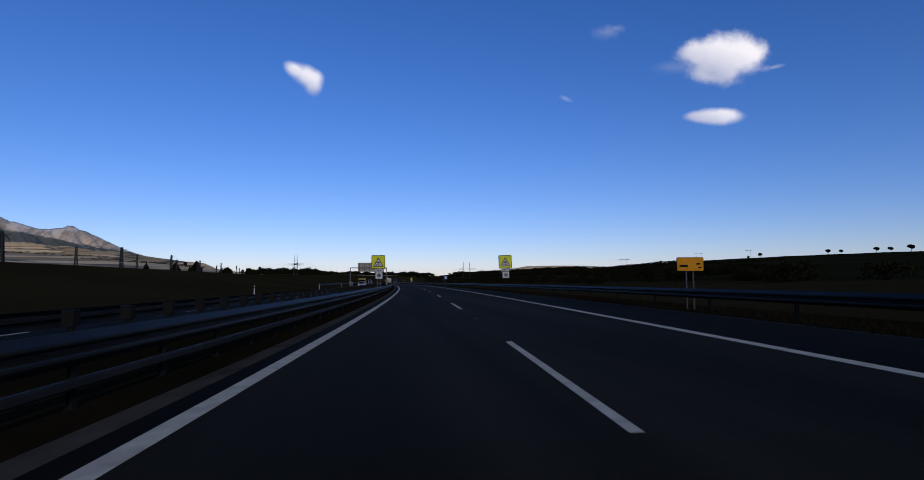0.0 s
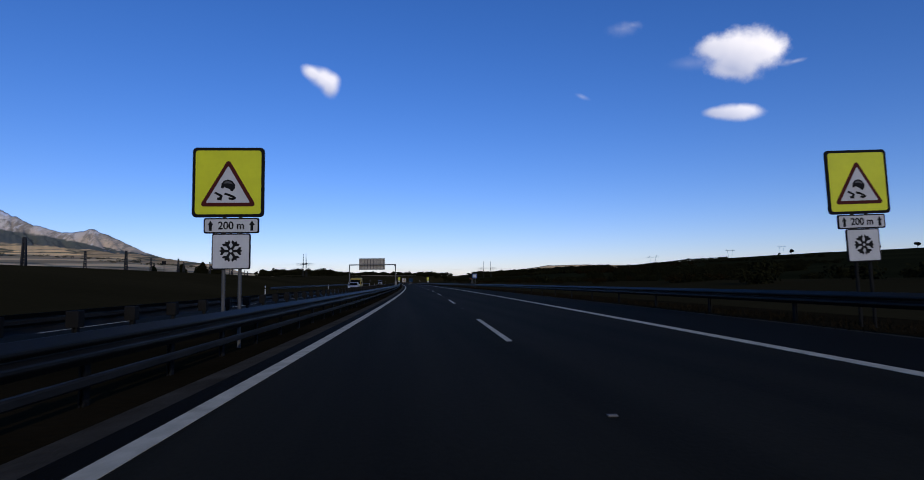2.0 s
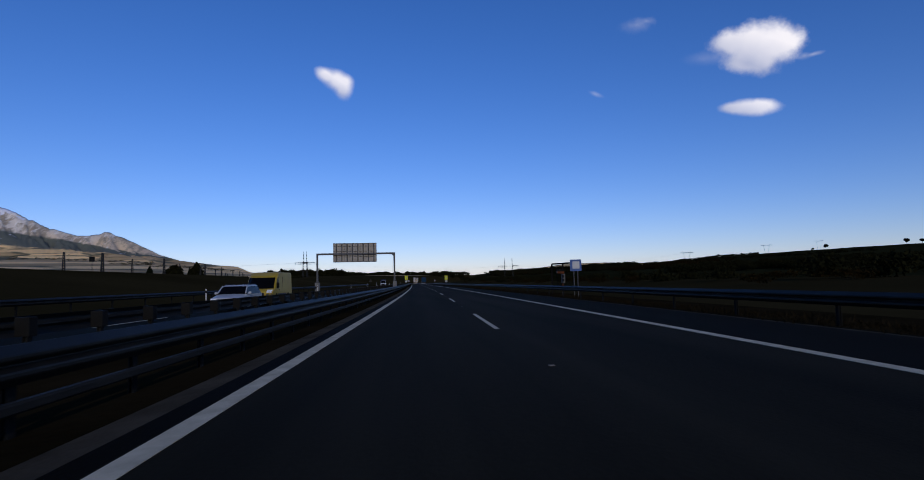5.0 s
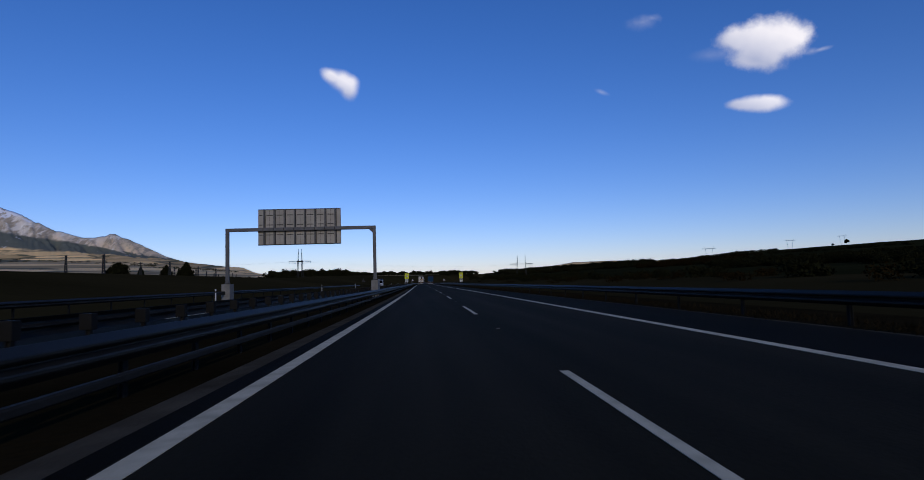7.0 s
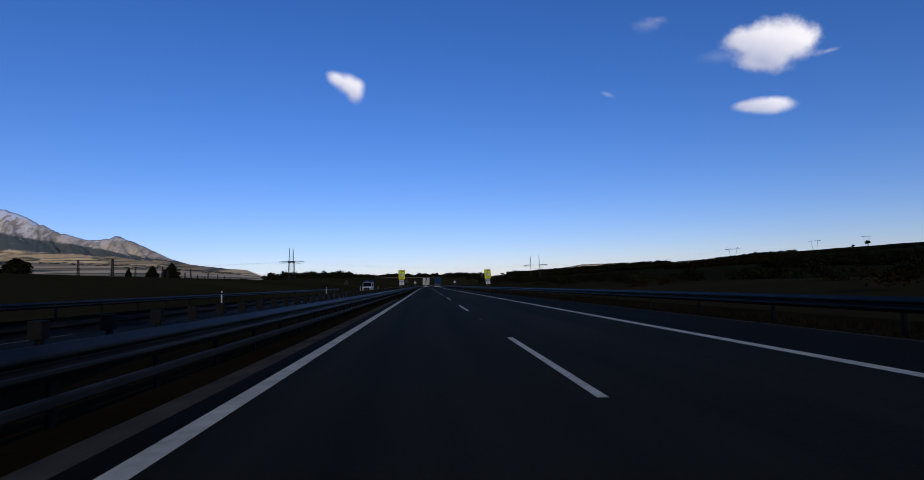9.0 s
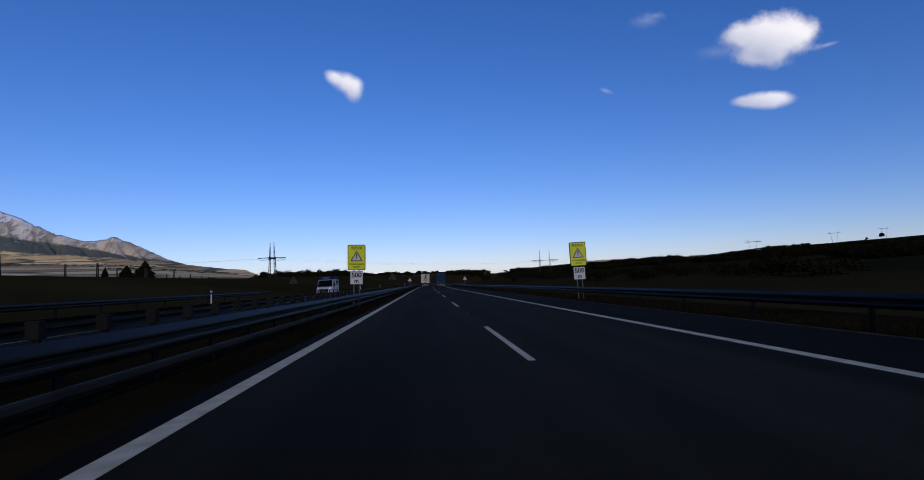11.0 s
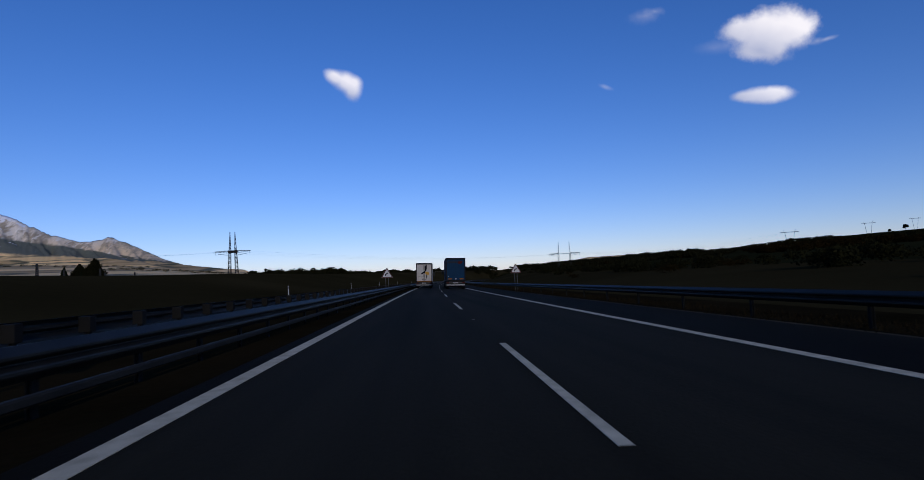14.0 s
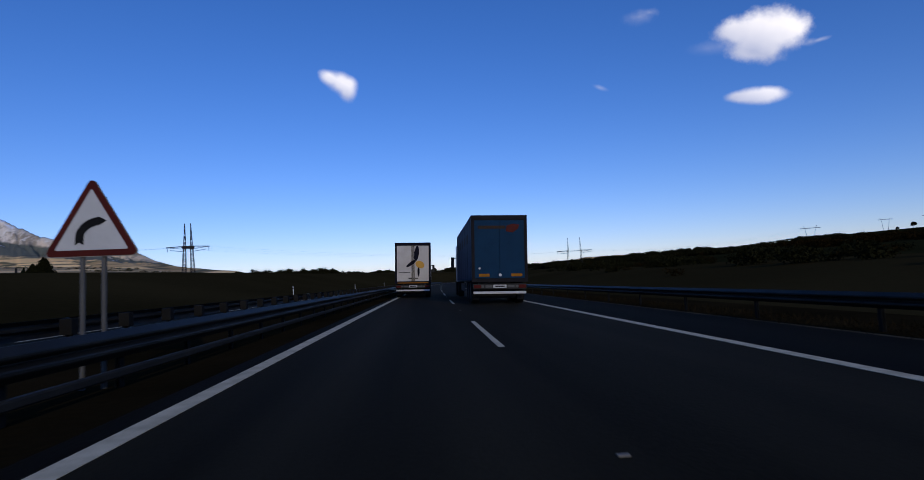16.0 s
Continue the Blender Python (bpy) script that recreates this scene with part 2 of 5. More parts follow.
TRUCK_BLUE = material("blue_tarpaulin", (0.0028, 0.019, 0.045), (0.0045, 0.028, 0.062), 0.7, scale=1.5, fine=10, bump=0.1, spec=0.08, world_space=False)
TRUCK_GREY = material("grey_frame", (0.006, 0.006, 0.007), (0.014, 0.013, 0.015), 0.75, spec=0.08, world_space=False)
TRUCK_WHITE = material("dirty_white_panel", (0.34, 0.31, 0.275), (0.46, 0.425, 0.385), 0.5, scale=1.2, fine=8, bump=0.03, world_space=False)
NAVY = material("navy_print", (0.005, 0.005, 0.009), (0.009, 0.009, 0.016), 0.75, bump=0, spec=0.06)
FADED = material("faded_orange_print", (0.016, 0.015, 0.015), (0.045, 0.024, 0.012), 0.6, scale=6, bump=0, spec=0.04, world_space=False)
GOLD = material("golden_print", (0.4, 0.2, 0.02), (0.52, 0.27, 0.025), 0.5, bump=0)
AMBER = material("amber_reflector", (0.2, 0.078, 0.007), (0.28, 0.105, 0.009), 0.5, bump=0, spec=0.04)
TAIL_RED = material("red_lamp_glass", (0.045, 0.005, 0.0045), (0.07, 0.007, 0.006), 0.4, bump=0, spec=0.04)
LAMP_WHITE = material("clear_lamp_glass", (0.6, 0.6, 0.6), (0.8, 0.8, 0.8), 0.2, bump=0)
VAN_WHITE = material("white_car_paint", (0.31, 0.305, 0.297), (0.39, 0.385, 0.375), 0.35, scale=1, fine=6, bump=0, spec=0.5, world_space=False)
VAN_BLUE = material("blue_car_paint", (0.004, 0.009, 0.034), (0.007, 0.014, 0.05), 0.6, bump=0, spec=0.04)
GLASS = material("dark_window_glass", (0.002, 0.0022, 0.0025), (0.004, 0.0044, 0.005), 0.2, bump=0, spec=0.03)
BARK = material("bark", (0.02, 0.015, 0.01), (0.05, 0.04, 0.03), 0.95, scale=4, fine=30)
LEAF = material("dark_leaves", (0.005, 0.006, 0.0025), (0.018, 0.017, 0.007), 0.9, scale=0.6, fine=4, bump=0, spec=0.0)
# Leaf colour lightened to stand in for sun on the far hedges.
HEDGEROW = material("sun_lightened_hedge_leaves", (0.03, 0.027, 0.014), (0.075, 0.063, 0.034), 0.9, scale=0.05, fine=1, bump=0, spec=0.0)
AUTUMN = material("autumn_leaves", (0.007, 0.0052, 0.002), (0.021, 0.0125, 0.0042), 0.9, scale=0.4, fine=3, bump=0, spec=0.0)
NEEDLE = material("spruce_needles", (0.004, 0.007, 0.004), (0.014, 0.019, 0.01), 0.9, scale=0.5, fine=4, bump=0, spec=0.0)
IRON = material("lattice_steel", (0.014, 0.014, 0.015), (0.035, 0.036, 0.037), 0.7, 0.0, spec=0.1, scale=1, fine=6, bump=0)
WOOD_FRAME = material("dark_timber", (0.006, 0.005, 0.004), (0.014, 0.011, 0.008), 0.85, scale=3, spec=0.05)
# Telephone orange darkened in colour for the shade it stands in.
CALL_ORANGE = material("shaded_orange_paint", (0.07, 0.018, 0.005), (0.11, 0.028, 0.007), 0.6, scale=4, bump=0.03, spec=0.1)
VAN_YELLOW = material("yellow_car_paint", (0.3, 0.2, 0.016), (0.4, 0.275, 0.024), 0.45, scale=1, fine=6, bump=0, spec=0.2, world_space=False)


CLEAR = bpy.data.materials.new("clear_pane")
CLEAR.use_nodes = True
ct = CLEAR.node_tree
ct.nodes.clear()
mixer = ct.nodes.new("ShaderNodeMixShader")
mixer.inputs[0].default_value = 0.03
pass_by = ct.nodes.new("ShaderNodeBsdfTransparent")
pass_by.inputs[0].default_value = (0.86, 0.9, 0.9, 1)
gloss = ct.nodes.new("ShaderNodeBsdfGlossy")
gloss.inputs["Roughness"].default_value = 0.05
ct.links.new(pass_by.outputs[0], mixer.inputs[1])
ct.links.new(gloss.outputs[0], mixer.inputs[2])
ct.links.new(mixer.outputs[0], ct.nodes.new("ShaderNodeOutputMaterial").inputs["Surface"])


def slope_land(name, wooded):
    """Far land with strong sun put into its bright colours: streaked fields below; on the mountain a forest belt, tan
    scree and grey rock with snow in the gullies above.
    """
    m = bpy.data.materials.new(name)
    m.use_nodes = True
    t = m.node_tree
    b = t.nodes["Principled BSDF"]
    b.inputs["Roughness"].default_value, b.inputs["Specular IOR Level"].default_value = 0.95, 0.05
    g = t.nodes.new("ShaderNodeNewGeometry").outputs["Position"]
    sep = t.nodes.new("ShaderNodeSeparateXYZ")
    t.links.new(g, sep.inputs[0])
    X, Z = sep.outputs[0], sep.outputs[2]

    def calc(op, a, b_=None, c=None):
        n = t.nodes.new("ShaderNodeMath")
        n.operation = op
        for i, v in enumerate((a, b_, c)):
            if isinstance(v, (int, float)):
                n.inputs[i].default_value = v
            elif v is not None:
                t.links.new(v, n.inputs[i])
        return n.outputs[0]

    def grain(scale, detail, rough=0.6, shape=(1, 1, 1)):
        mp = t.nodes.new("ShaderNodeMapping")
        mp.inputs["Scale"].default_value = shape
        t.links.new(g, mp.inputs["Vector"])
        n = t.nodes.new("ShaderNodeTexNoise")
        n.inputs["Scale"].default_value, n.inputs["Detail"].default_value, n.inputs["Roughness"].default_value = scale, detail, rough
        t.links.new(mp.outputs[0], n.inputs["Vector"])
        return n.outputs[0]

    def step(v, lo, hi):
        n = t.nodes.new("ShaderNodeMapRange")
        n.interpolation_type = "SMOOTHSTEP"
        n.inputs["From Min"].default_value, n.inputs["From Max"].default_value = lo, hi
        t.links.new(v, n.inputs["Value"])
        return n.outputs[0]

    def blend(f, a, c):
        n = t.nodes.new("ShaderNodeMix")
        n.data_type = "RGBA"
        if isinstance(f, (int, float)):
            n.inputs["Factor"].default_value = f
        else:
            t.links.new(f, n.inputs["Factor"])
        for key, v in (("A", a), ("B", c)):
            if isinstance(v, tuple):
                n.inputs[key].default_value = (*v, 1)
            else:
                t.links.new(v, n.inputs[key])
        return n.outputs["Result"]

    def plots(size, seed):
        """Irregular field plots, long across the slope: (random value of each plot, distance to its edge)."""
        mp = t.nodes.new("ShaderNodeMapping")
        mp.inputs["Scale"].default_value, mp.inputs["Location"].default_value = (size, size * 0.25, size * 11), (seed, 0, 0)
        t.links.new(g, mp.inputs["Vector"])
        bend = t.nodes.new("ShaderNodeVectorMath")
        bend.operation = "MULTIPLY_ADD"
        wob = t.nodes.new("ShaderNodeTexNoise")
        wob.inputs["Scale"].default_value, wob.inputs["Detail"].default_value = 1.3, 3
        t.links.new(mp.outputs[0], wob.inputs["Vector"])
        t.links.new(wob.outputs["Color"], bend.inputs[0])
        bend.inputs[1].default_value = (0.7, 0.7, 0.7)
        t.links.new(mp.outputs[0], bend.inputs[2])
        v = t.nodes.new("ShaderNodeTexVoronoi")
        v.inputs["Scale"].default_value = 1.0
        t.links.new(bend.outputs[0], v.inputs["Vector"])
        e = t.nodes.new("ShaderNodeTexVoronoi")
        e.feature = "DISTANCE_TO_EDGE"
        e.inputs["Scale"].default_value = 1.0
        t.links.new(bend.outputs[0], e.inputs["Vector"])
        tone = t.nodes.new("ShaderNodeSeparateColor")
        t.links.new(v.outputs["Color"], tone.inputs[0])
        return tone.outputs[0], e.outputs["Distance"]

    tone, edge = plots(0.0032, 3.7)
    soil = grain(0.006, 4, 0.5, (1, 0.25, 4))
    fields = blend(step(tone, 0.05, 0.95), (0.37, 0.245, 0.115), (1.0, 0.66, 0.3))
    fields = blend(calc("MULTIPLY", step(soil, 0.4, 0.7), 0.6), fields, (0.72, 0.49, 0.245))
    hedge = calc("ADD", edge, calc("MULTIPLY_ADD", grain(0.005, 3, 0.6, (1, 0.3, 3)), 0.5, -0.2))
    fields = blend(step(hedge, 0.16, 0.02), fields, (0.13, 0.12, 0.07))
    colour = fields
    if wooded:
        # the belt's lower edge and thickness both grow towards the high end of the range
        ragged_edge = calc("MULTIPLY_ADD", grain(0.006, 7, 0.65), 70, -35)
        lower = calc("MULTIPLY_ADD", X, -0.095, 43.0)
        thick = calc("MAXIMUM", calc("MULTIPLY_ADD", X, -0.097, -188.0), 12.0)
        q = calc("DIVIDE", calc("SUBTRACT", calc("ADD", Z, ragged_edge), lower), thick)
        rock = blend(step(calc("MULTIPLY_ADD", grain(0.004, 5), 300, Z), 480, 700), (0.74, 0.56, 0.36), (0.74, 0.66, 0.55))
        rock = blend(step(grain(0.011, 7, 0.72, (1, 0.35, 0.5)), 0.44, 0.6), rock, (0.38, 0.31, 0.22))
        rock = blend(step(grain(0.02, 6, 0.7, (1, 0.2, 0.25)), 0.53, 0.66), rock, (0.86, 0.78, 0.66))
        wood = blend(grain(0.015, 6, 0.7), (0.10, 0.108, 0.085), (0.165, 0.17, 0.135))
        above = blend(step(q, 0.9, 1.12), wood, rock)
        colour = blend(step(q, -0.12, 0.12), fields, above)
        drift = calc("ADD", grain(0.016, 5, 0.6, (1, 1, 0.35)), calc("MULTIPLY_ADD", step(Z, 480, 660), 0.25, -0.17))
        colour = blend(step(drift, 0.5, 0.57), colour, (0.80, 0.80, 0.82))
    t.links.new(colour, b.inputs["Base Color"])
    return m


MOUNTAIN = slope_land("mountain_slopes", True)
FAR_FIELD = slope_land("sunlit_far_fields", False)


# ---- mesh helpers ----
def mesh_of(name, verts, faces, mats, indices=None, smooth=False):
    me = bpy.data.meshes.new(name)
    me.from_pydata([tuple(v) for v in verts], [], faces)
    for m in (mats if isinstance(mats, (list, tuple)) else [mats]):
        me.materials.append(m)
    if indices is not None:
        me.polygons.foreach_set("material_index", indices)
    if smooth:
        me.polygons.foreach_set("use_smooth", [True] * len(me.polygons))
    me.update()
    return me


def part(name, bm, mat, parent, label="", at=None, smooth=False):
    """Links a bmesh (or a ready mesh) as one mesh object under a thing or a part."""
    if isinstance(bm, bpy.types.Mesh):
        me = bm
    else:
        me = bpy.data.meshes.new(name)
        bmesh.ops.recalc_face_normals(bm, faces=bm.faces)
        bm.to_mesh(me)
        bm.free()
        if smooth:
            me.polygons.foreach_set("use_smooth", [True] * len(me.polygons))
    if not me.materials and mat:
        me.materials.append(mat)
    ob = new(name, me)
    ob.parent = parent
    if at is not None:
        ob.matrix_basis = at
    return tagged(ob, label)


def thing(name, m, label, category, group="", kind=""):
    ob = new(name)
    ob.matrix_basis = m
    return tagged(ob, label, category, group, kind)


def box(x0, x1, y0, y1, z0, z1, bevel=0.0, bm=None):
    bm = bm or bmesh.new()
    made = bmesh.ops.create_cube(bm, size=1)["verts"]
    bmesh.ops.scale(bm, vec=(x1 - x0, y1 - y0, z1 - z0), verts=made)
    bmesh.ops.translate(bm, vec=((x0 + x1) / 2, (y0 + y1) / 2, (z0 + z1) / 2), verts=made)
    if bevel:
        edges = list({e for v in made for e in v.link_edges})
        bmesh.ops.bevel(bm, geom=edges, offset=bevel, segments=2, affect="EDGES", profile=0.6)
    return bm


def rod(a, b, r, n=8, bm=None, r2=None):
    """A tapering round bar from a to b."""
    bm = bm or bmesh.new()
    a, b = Vector(a), Vector(b)
    q = (b - a).to_track_quat("Z", "Y").to_matrix().to_4x4()
    bmesh.ops.create_cone(bm, cap_ends=True, segments=n, radius1=r, radius2=r if r2 is None else r2, depth=(b - a).length,
                          matrix=Matrix.Translation((a + b) / 2) @ q)
    return bm


def plate(points, y0, y1, bm=None):
    """A flat plate with the outline points (x, z), from y0 to y1."""
    bm = bm or bmesh.new()
    f = [bm.verts.new((x, y0, z)) for x, z in points]
    g = [bm.verts.new((x, y1, z)) for x, z in points]
    bm.faces.new(f)
    bm.faces.new(g[::-1])
    n = len(f)
    for i in range(n):
        bm.faces.new((f[i], g[i], g[(i + 1) % n], f[(i + 1) % n]))
    return bm


def rounded(w, h, r, cx=0.0, cz=0.0, n=5):
    pts = []
    for sx, sz, a0 in ((1, 1, 0), (-1, 1, 90), (-1, -1, 180), (1, -1, 270)):
        for i in range(n + 1):
            a = radians(a0 + 90 * i / n)
            pts.append((cx + sx * (w / 2 - r) + r * math.cos(a), cz + sz * (h / 2 - r) + r * math.sin(a)))
    return pts


def round_triangle(side, r, cz, n=4):
    """Outline of an upright triangle with rounded corners, base at cz."""
    hgt = side * 0.866
    corners = ((-side / 2, cz), (side / 2, cz), (0, cz + hgt))
    pts = []
    for (x, z), a0 in zip(corners, (150, 270, 30)):
        c = Vector((0, cz + hgt / 3))
        d = (c - Vector((x, z))).normalized()
        o = Vector((x, z)) + d * 2 * r
        for i in range(n + 1):
            a = radians(a0 + 120 * i / n)
            pts.append((o.x + r * math.cos(a), o.y + r * math.sin(a)))
    return pts


def lettering(text, size, mat, parent, x, y, z, label="", width=None, name="lettering"):
    cu = bpy.data.curves.new("text", "FONT")
    cu.body, cu.size, cu.align_x, cu.extrude, cu.offset = text, size, "CENTER", 0.003, size * 0.022
    tmp = bpy.data.objects.new("text", cu)
    me = bpy.data.meshes.new_from_object(tmp)
    bpy.data.objects.remove(tmp)
    xs = [v.co.x for v in me.vertices]
    k = width / (max(xs) - min(xs)) if width else 1.0
    for v in me.vertices:
        v.co = (v.co.x * k, -v.co.z, v.co.y)
    me.materials.clear()
    me.materials.append(mat)
    ob = part(name, me, mat, parent, label)
    ob.location = (x, y, z)
    return ob


def sag(s, depth):
    """The median sinks slowly below the lanes as the road's crossfall turns over."""
    return -depth * min(1.0, max(0.0, (s - 80) / 280))


def sweep(name, profile, s0, s1, step, mats, parent=None, closed=False, face_mats=None, depth=0.0):
    """Carries a profile of (x, z) along the road."""
    n = max(2, int(round((s1 - s0) / step)) + 1)
    ss = np.linspace(s0, s1, n)
    verts = [on_road(s, x, z + sag(s, depth)) for s in ss for x, z in profile]
    k = len(profile)
    faces, idx = [], []
    for i in range(n - 1):
        for j in range(k if closed else k - 1):
            j2 = (j + 1) % k
            faces.append((i * k + j, i * k + j2, (i + 1) * k + j2, (i + 1) * k + j))
            idx.append(face_mats[j] if face_mats else 0)
    if closed:
        faces += [tuple(range(k))[::-1], tuple(range((n - 1) * k, n * k))]
        idx += [0, 0]
    ob = new(name, mesh_of(name, verts, faces, mats, idx))
    ob.parent = parent
    return ob


# ---- land ----
S0, S1 = -60.0, 900.0
MID_POINT = (5.0, 215.0)
LAND_FAR = ((-180, 1.0), (-110, 2.0), (-60, 2.6), (-45, 2.8), (-30, 2.55), (-25, 2.3), (-20, 1.6), (-16, 1.15), (-12, 0.75), (0, 0.6),
            (8, 0.72), (17, 0.95), (23, 1.1), (27, 1.35), (32, 1.75), (37, 1.95), (44, 2.15), (60, 2.35), (110, 2.0), (180, 1.0))
LAND_R = ((-180, 2500), (-60, 3300), (-25, 3300), (-16, 2600), (-12, 1500), (8, 1500), (23, 1150), (32, 1500), (40, 2000), (60, 2000), (180, 2500))


def smooth01(v):
    v = np.clip(v, 0, 1)
    return v * v * (3 - 2 * v)


def land_height(X, Y):
    X, Y = np.asarray(X, float), np.asarray(Y, float)
    u = X - np.interp(Y, LINE_Y, LINE_X)
    k = np.interp(Y, LINE_Y, CROSS)
    base = -k * np.clip(u, -9, 9) - 0.35 + GRADE * (np.clip(Y, -300, 1000) - 195) * (1 - smooth01((np.abs(u) - 60) / 240))
    dx, dy = X - MID_POINT[0], Y - MID_POINT[1]
    r, az = np.hypot(dx, dy), np.degrees(np.arctan2(dx, dy))
    e, rs = np.interp(az, *zip(*LAND_FAR)), np.interp(az, *zip(*LAND_R))
    left = smooth01((-az - 10) / 6) * (az < 0)
    v = np.clip((r - 160) / (rs - 160), 0, 1.25)
    v = np.minimum(v, 1.0)
    far = np.tan(np.radians(e)) * rs * (v ** (1.15 + 0.55 * left)) - np.clip(r - rs, 0, None) * 0.01
    bank = 4.9 * smooth01((-u - 18) / 48.0) + 0.7 * smooth01((-u - 66) / 60.0)
    verge = 1.0 * smooth01((u - 14) / 30.0)
    wave = 0.5 * np.sin(X * 0.021 + 1.3) * np.sin(Y * 0.017) * smooth01((np.abs(u) - 30) / 60)
    away = smooth01((np.abs(u + 6) - 16) / 25)
    return base + away * np.maximum(far, 0) + bank * smooth01((1500 - r) / 900) + verge + wave


ys = np.concatenate([np.arange(-420, -60, 40), np.arange(-60, 720, 8), np.geomspace(724, 7200, 90)])
us = np.concatenate([-np.geomspace(30, 6500, 75)[::-1], np.arange(-28, 29, 2.0), np.geomspace(30, 5200, 70)])
UU, YY = np.meshgrid(us, ys)
XX = UU + np.interp(YY, LINE_Y, LINE_X)
ZZ = land_height(XX, YY)
W = len(us)
quads = [(j * W + i, j * W + i + 1, (j + 1) * W + i + 1, (j + 1) * W + i) for j in range(len(ys) - 1) for i in range(W - 1)]
mid = np.array([[(UU[j, i] + UU[j, i + 1]) / 2, (YY[j, i] + YY[j + 1, i]) / 2] for j in range(len(ys) - 1) for i in range(W - 1)])
# Near cells get shade-dark colours, far left cells the sun-bright field colours.
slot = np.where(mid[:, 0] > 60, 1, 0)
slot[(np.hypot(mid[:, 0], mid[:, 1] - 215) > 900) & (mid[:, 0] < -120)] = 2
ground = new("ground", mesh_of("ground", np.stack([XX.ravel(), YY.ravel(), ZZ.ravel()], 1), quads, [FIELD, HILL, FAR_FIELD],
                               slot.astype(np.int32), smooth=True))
tagged(ground, "autumn fields and hills rising away from the motorway, the near ones darkened as in cloud shade", "ground", kind="structure")

# verges of dry grass and gravel beside the carriageways
KERB_END = 262.0
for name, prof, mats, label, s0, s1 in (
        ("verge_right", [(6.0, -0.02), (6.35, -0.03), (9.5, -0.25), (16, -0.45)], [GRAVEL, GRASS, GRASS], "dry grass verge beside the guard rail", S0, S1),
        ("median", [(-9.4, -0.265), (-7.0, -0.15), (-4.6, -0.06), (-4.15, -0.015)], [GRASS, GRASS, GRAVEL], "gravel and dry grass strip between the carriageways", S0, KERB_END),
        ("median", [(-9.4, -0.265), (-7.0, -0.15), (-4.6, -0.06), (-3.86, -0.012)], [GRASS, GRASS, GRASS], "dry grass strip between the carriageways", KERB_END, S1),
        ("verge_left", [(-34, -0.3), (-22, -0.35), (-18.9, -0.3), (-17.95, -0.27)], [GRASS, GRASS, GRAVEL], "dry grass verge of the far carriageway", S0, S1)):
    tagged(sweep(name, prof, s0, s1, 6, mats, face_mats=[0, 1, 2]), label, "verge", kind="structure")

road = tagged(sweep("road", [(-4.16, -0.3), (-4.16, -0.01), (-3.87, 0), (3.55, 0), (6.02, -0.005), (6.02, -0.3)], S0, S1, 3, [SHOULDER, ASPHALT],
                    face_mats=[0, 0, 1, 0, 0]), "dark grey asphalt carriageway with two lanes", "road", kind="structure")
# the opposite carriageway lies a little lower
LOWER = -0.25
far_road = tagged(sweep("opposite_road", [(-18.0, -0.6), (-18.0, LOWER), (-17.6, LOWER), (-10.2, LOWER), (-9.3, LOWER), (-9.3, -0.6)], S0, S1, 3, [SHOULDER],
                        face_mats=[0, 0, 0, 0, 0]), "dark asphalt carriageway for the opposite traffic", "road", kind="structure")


def stripe(x, w, s0, s1, parent, name, step=3, z=0.0):
    return sweep(name, [(x - w / 2, z + 0.001), (x - w / 2, z + 0.006), (x + w / 2, z + 0.006), (x + w / 2, z + 0.001)], s0, s1, step, PAINT, parent)


for x, z, par in ((-3.734, 0.0, road), (3.416, 0.0, road), (-10.35, LOWER, far_road), (-17.45, LOWER, far_road)):
    tagged(stripe(x, 0.21, S0, S1, par, "edge_line", z=z), "worn white edge line")
s = 3.94 - 18 * 3
while s < 560:
    stripe(-0.22, 0.11, s, s + 6.12, road, "lane_dash", 1.5)
    stripe(-13.9, 0.12, s + 8.76, s + 14.76, far_road, "lane_dash", 1.5, LOWER)
    s += 18.0
# pale reflecting studs between the dashes
stud = None
for i in range(-1, 30):
    st = stud.copy() if stud else None
    if st is None:
        stud = st = part("road_stud", box(-0.04, 0.04, -0.026, 0.026, 0, 0.012, 0.004), STUD, road)
    else:
        scene.collection.objects.link(st)
    st.matrix_basis = road_pose(16.3 + 17.99 * (i - 1), -0.235, 0.0)

# ---- guard rails ----
BEAM = [(0.0, 0.0), (0.012, 0.012), (0.075, 0.065), (0.083, 0.08), (0.083, 0.105), (0.075, 0.12), (0.008, 0.155), (0.008, 0.17),
        (0.075, 0.205), (0.083, 0.22), (0.083, 0.24), (0.075, 0.252), (0.012, 0.308), (0.0, 0.32)]


def rail(profile, x, z, face, s0, s1, parent, name, label="", scale=1.0, mat=STEEL, depth=0.0):
    front = [(x + face * px, z + pz * scale) for px, pz in profile]
    rear = [(x + face * (px - 0.012), z + pz * scale) for px, pz in profile[::-1]]
    return tagged(sweep(name, front + rear, s0, s1, 4, mat, parent, closed=True, depth=depth), label)


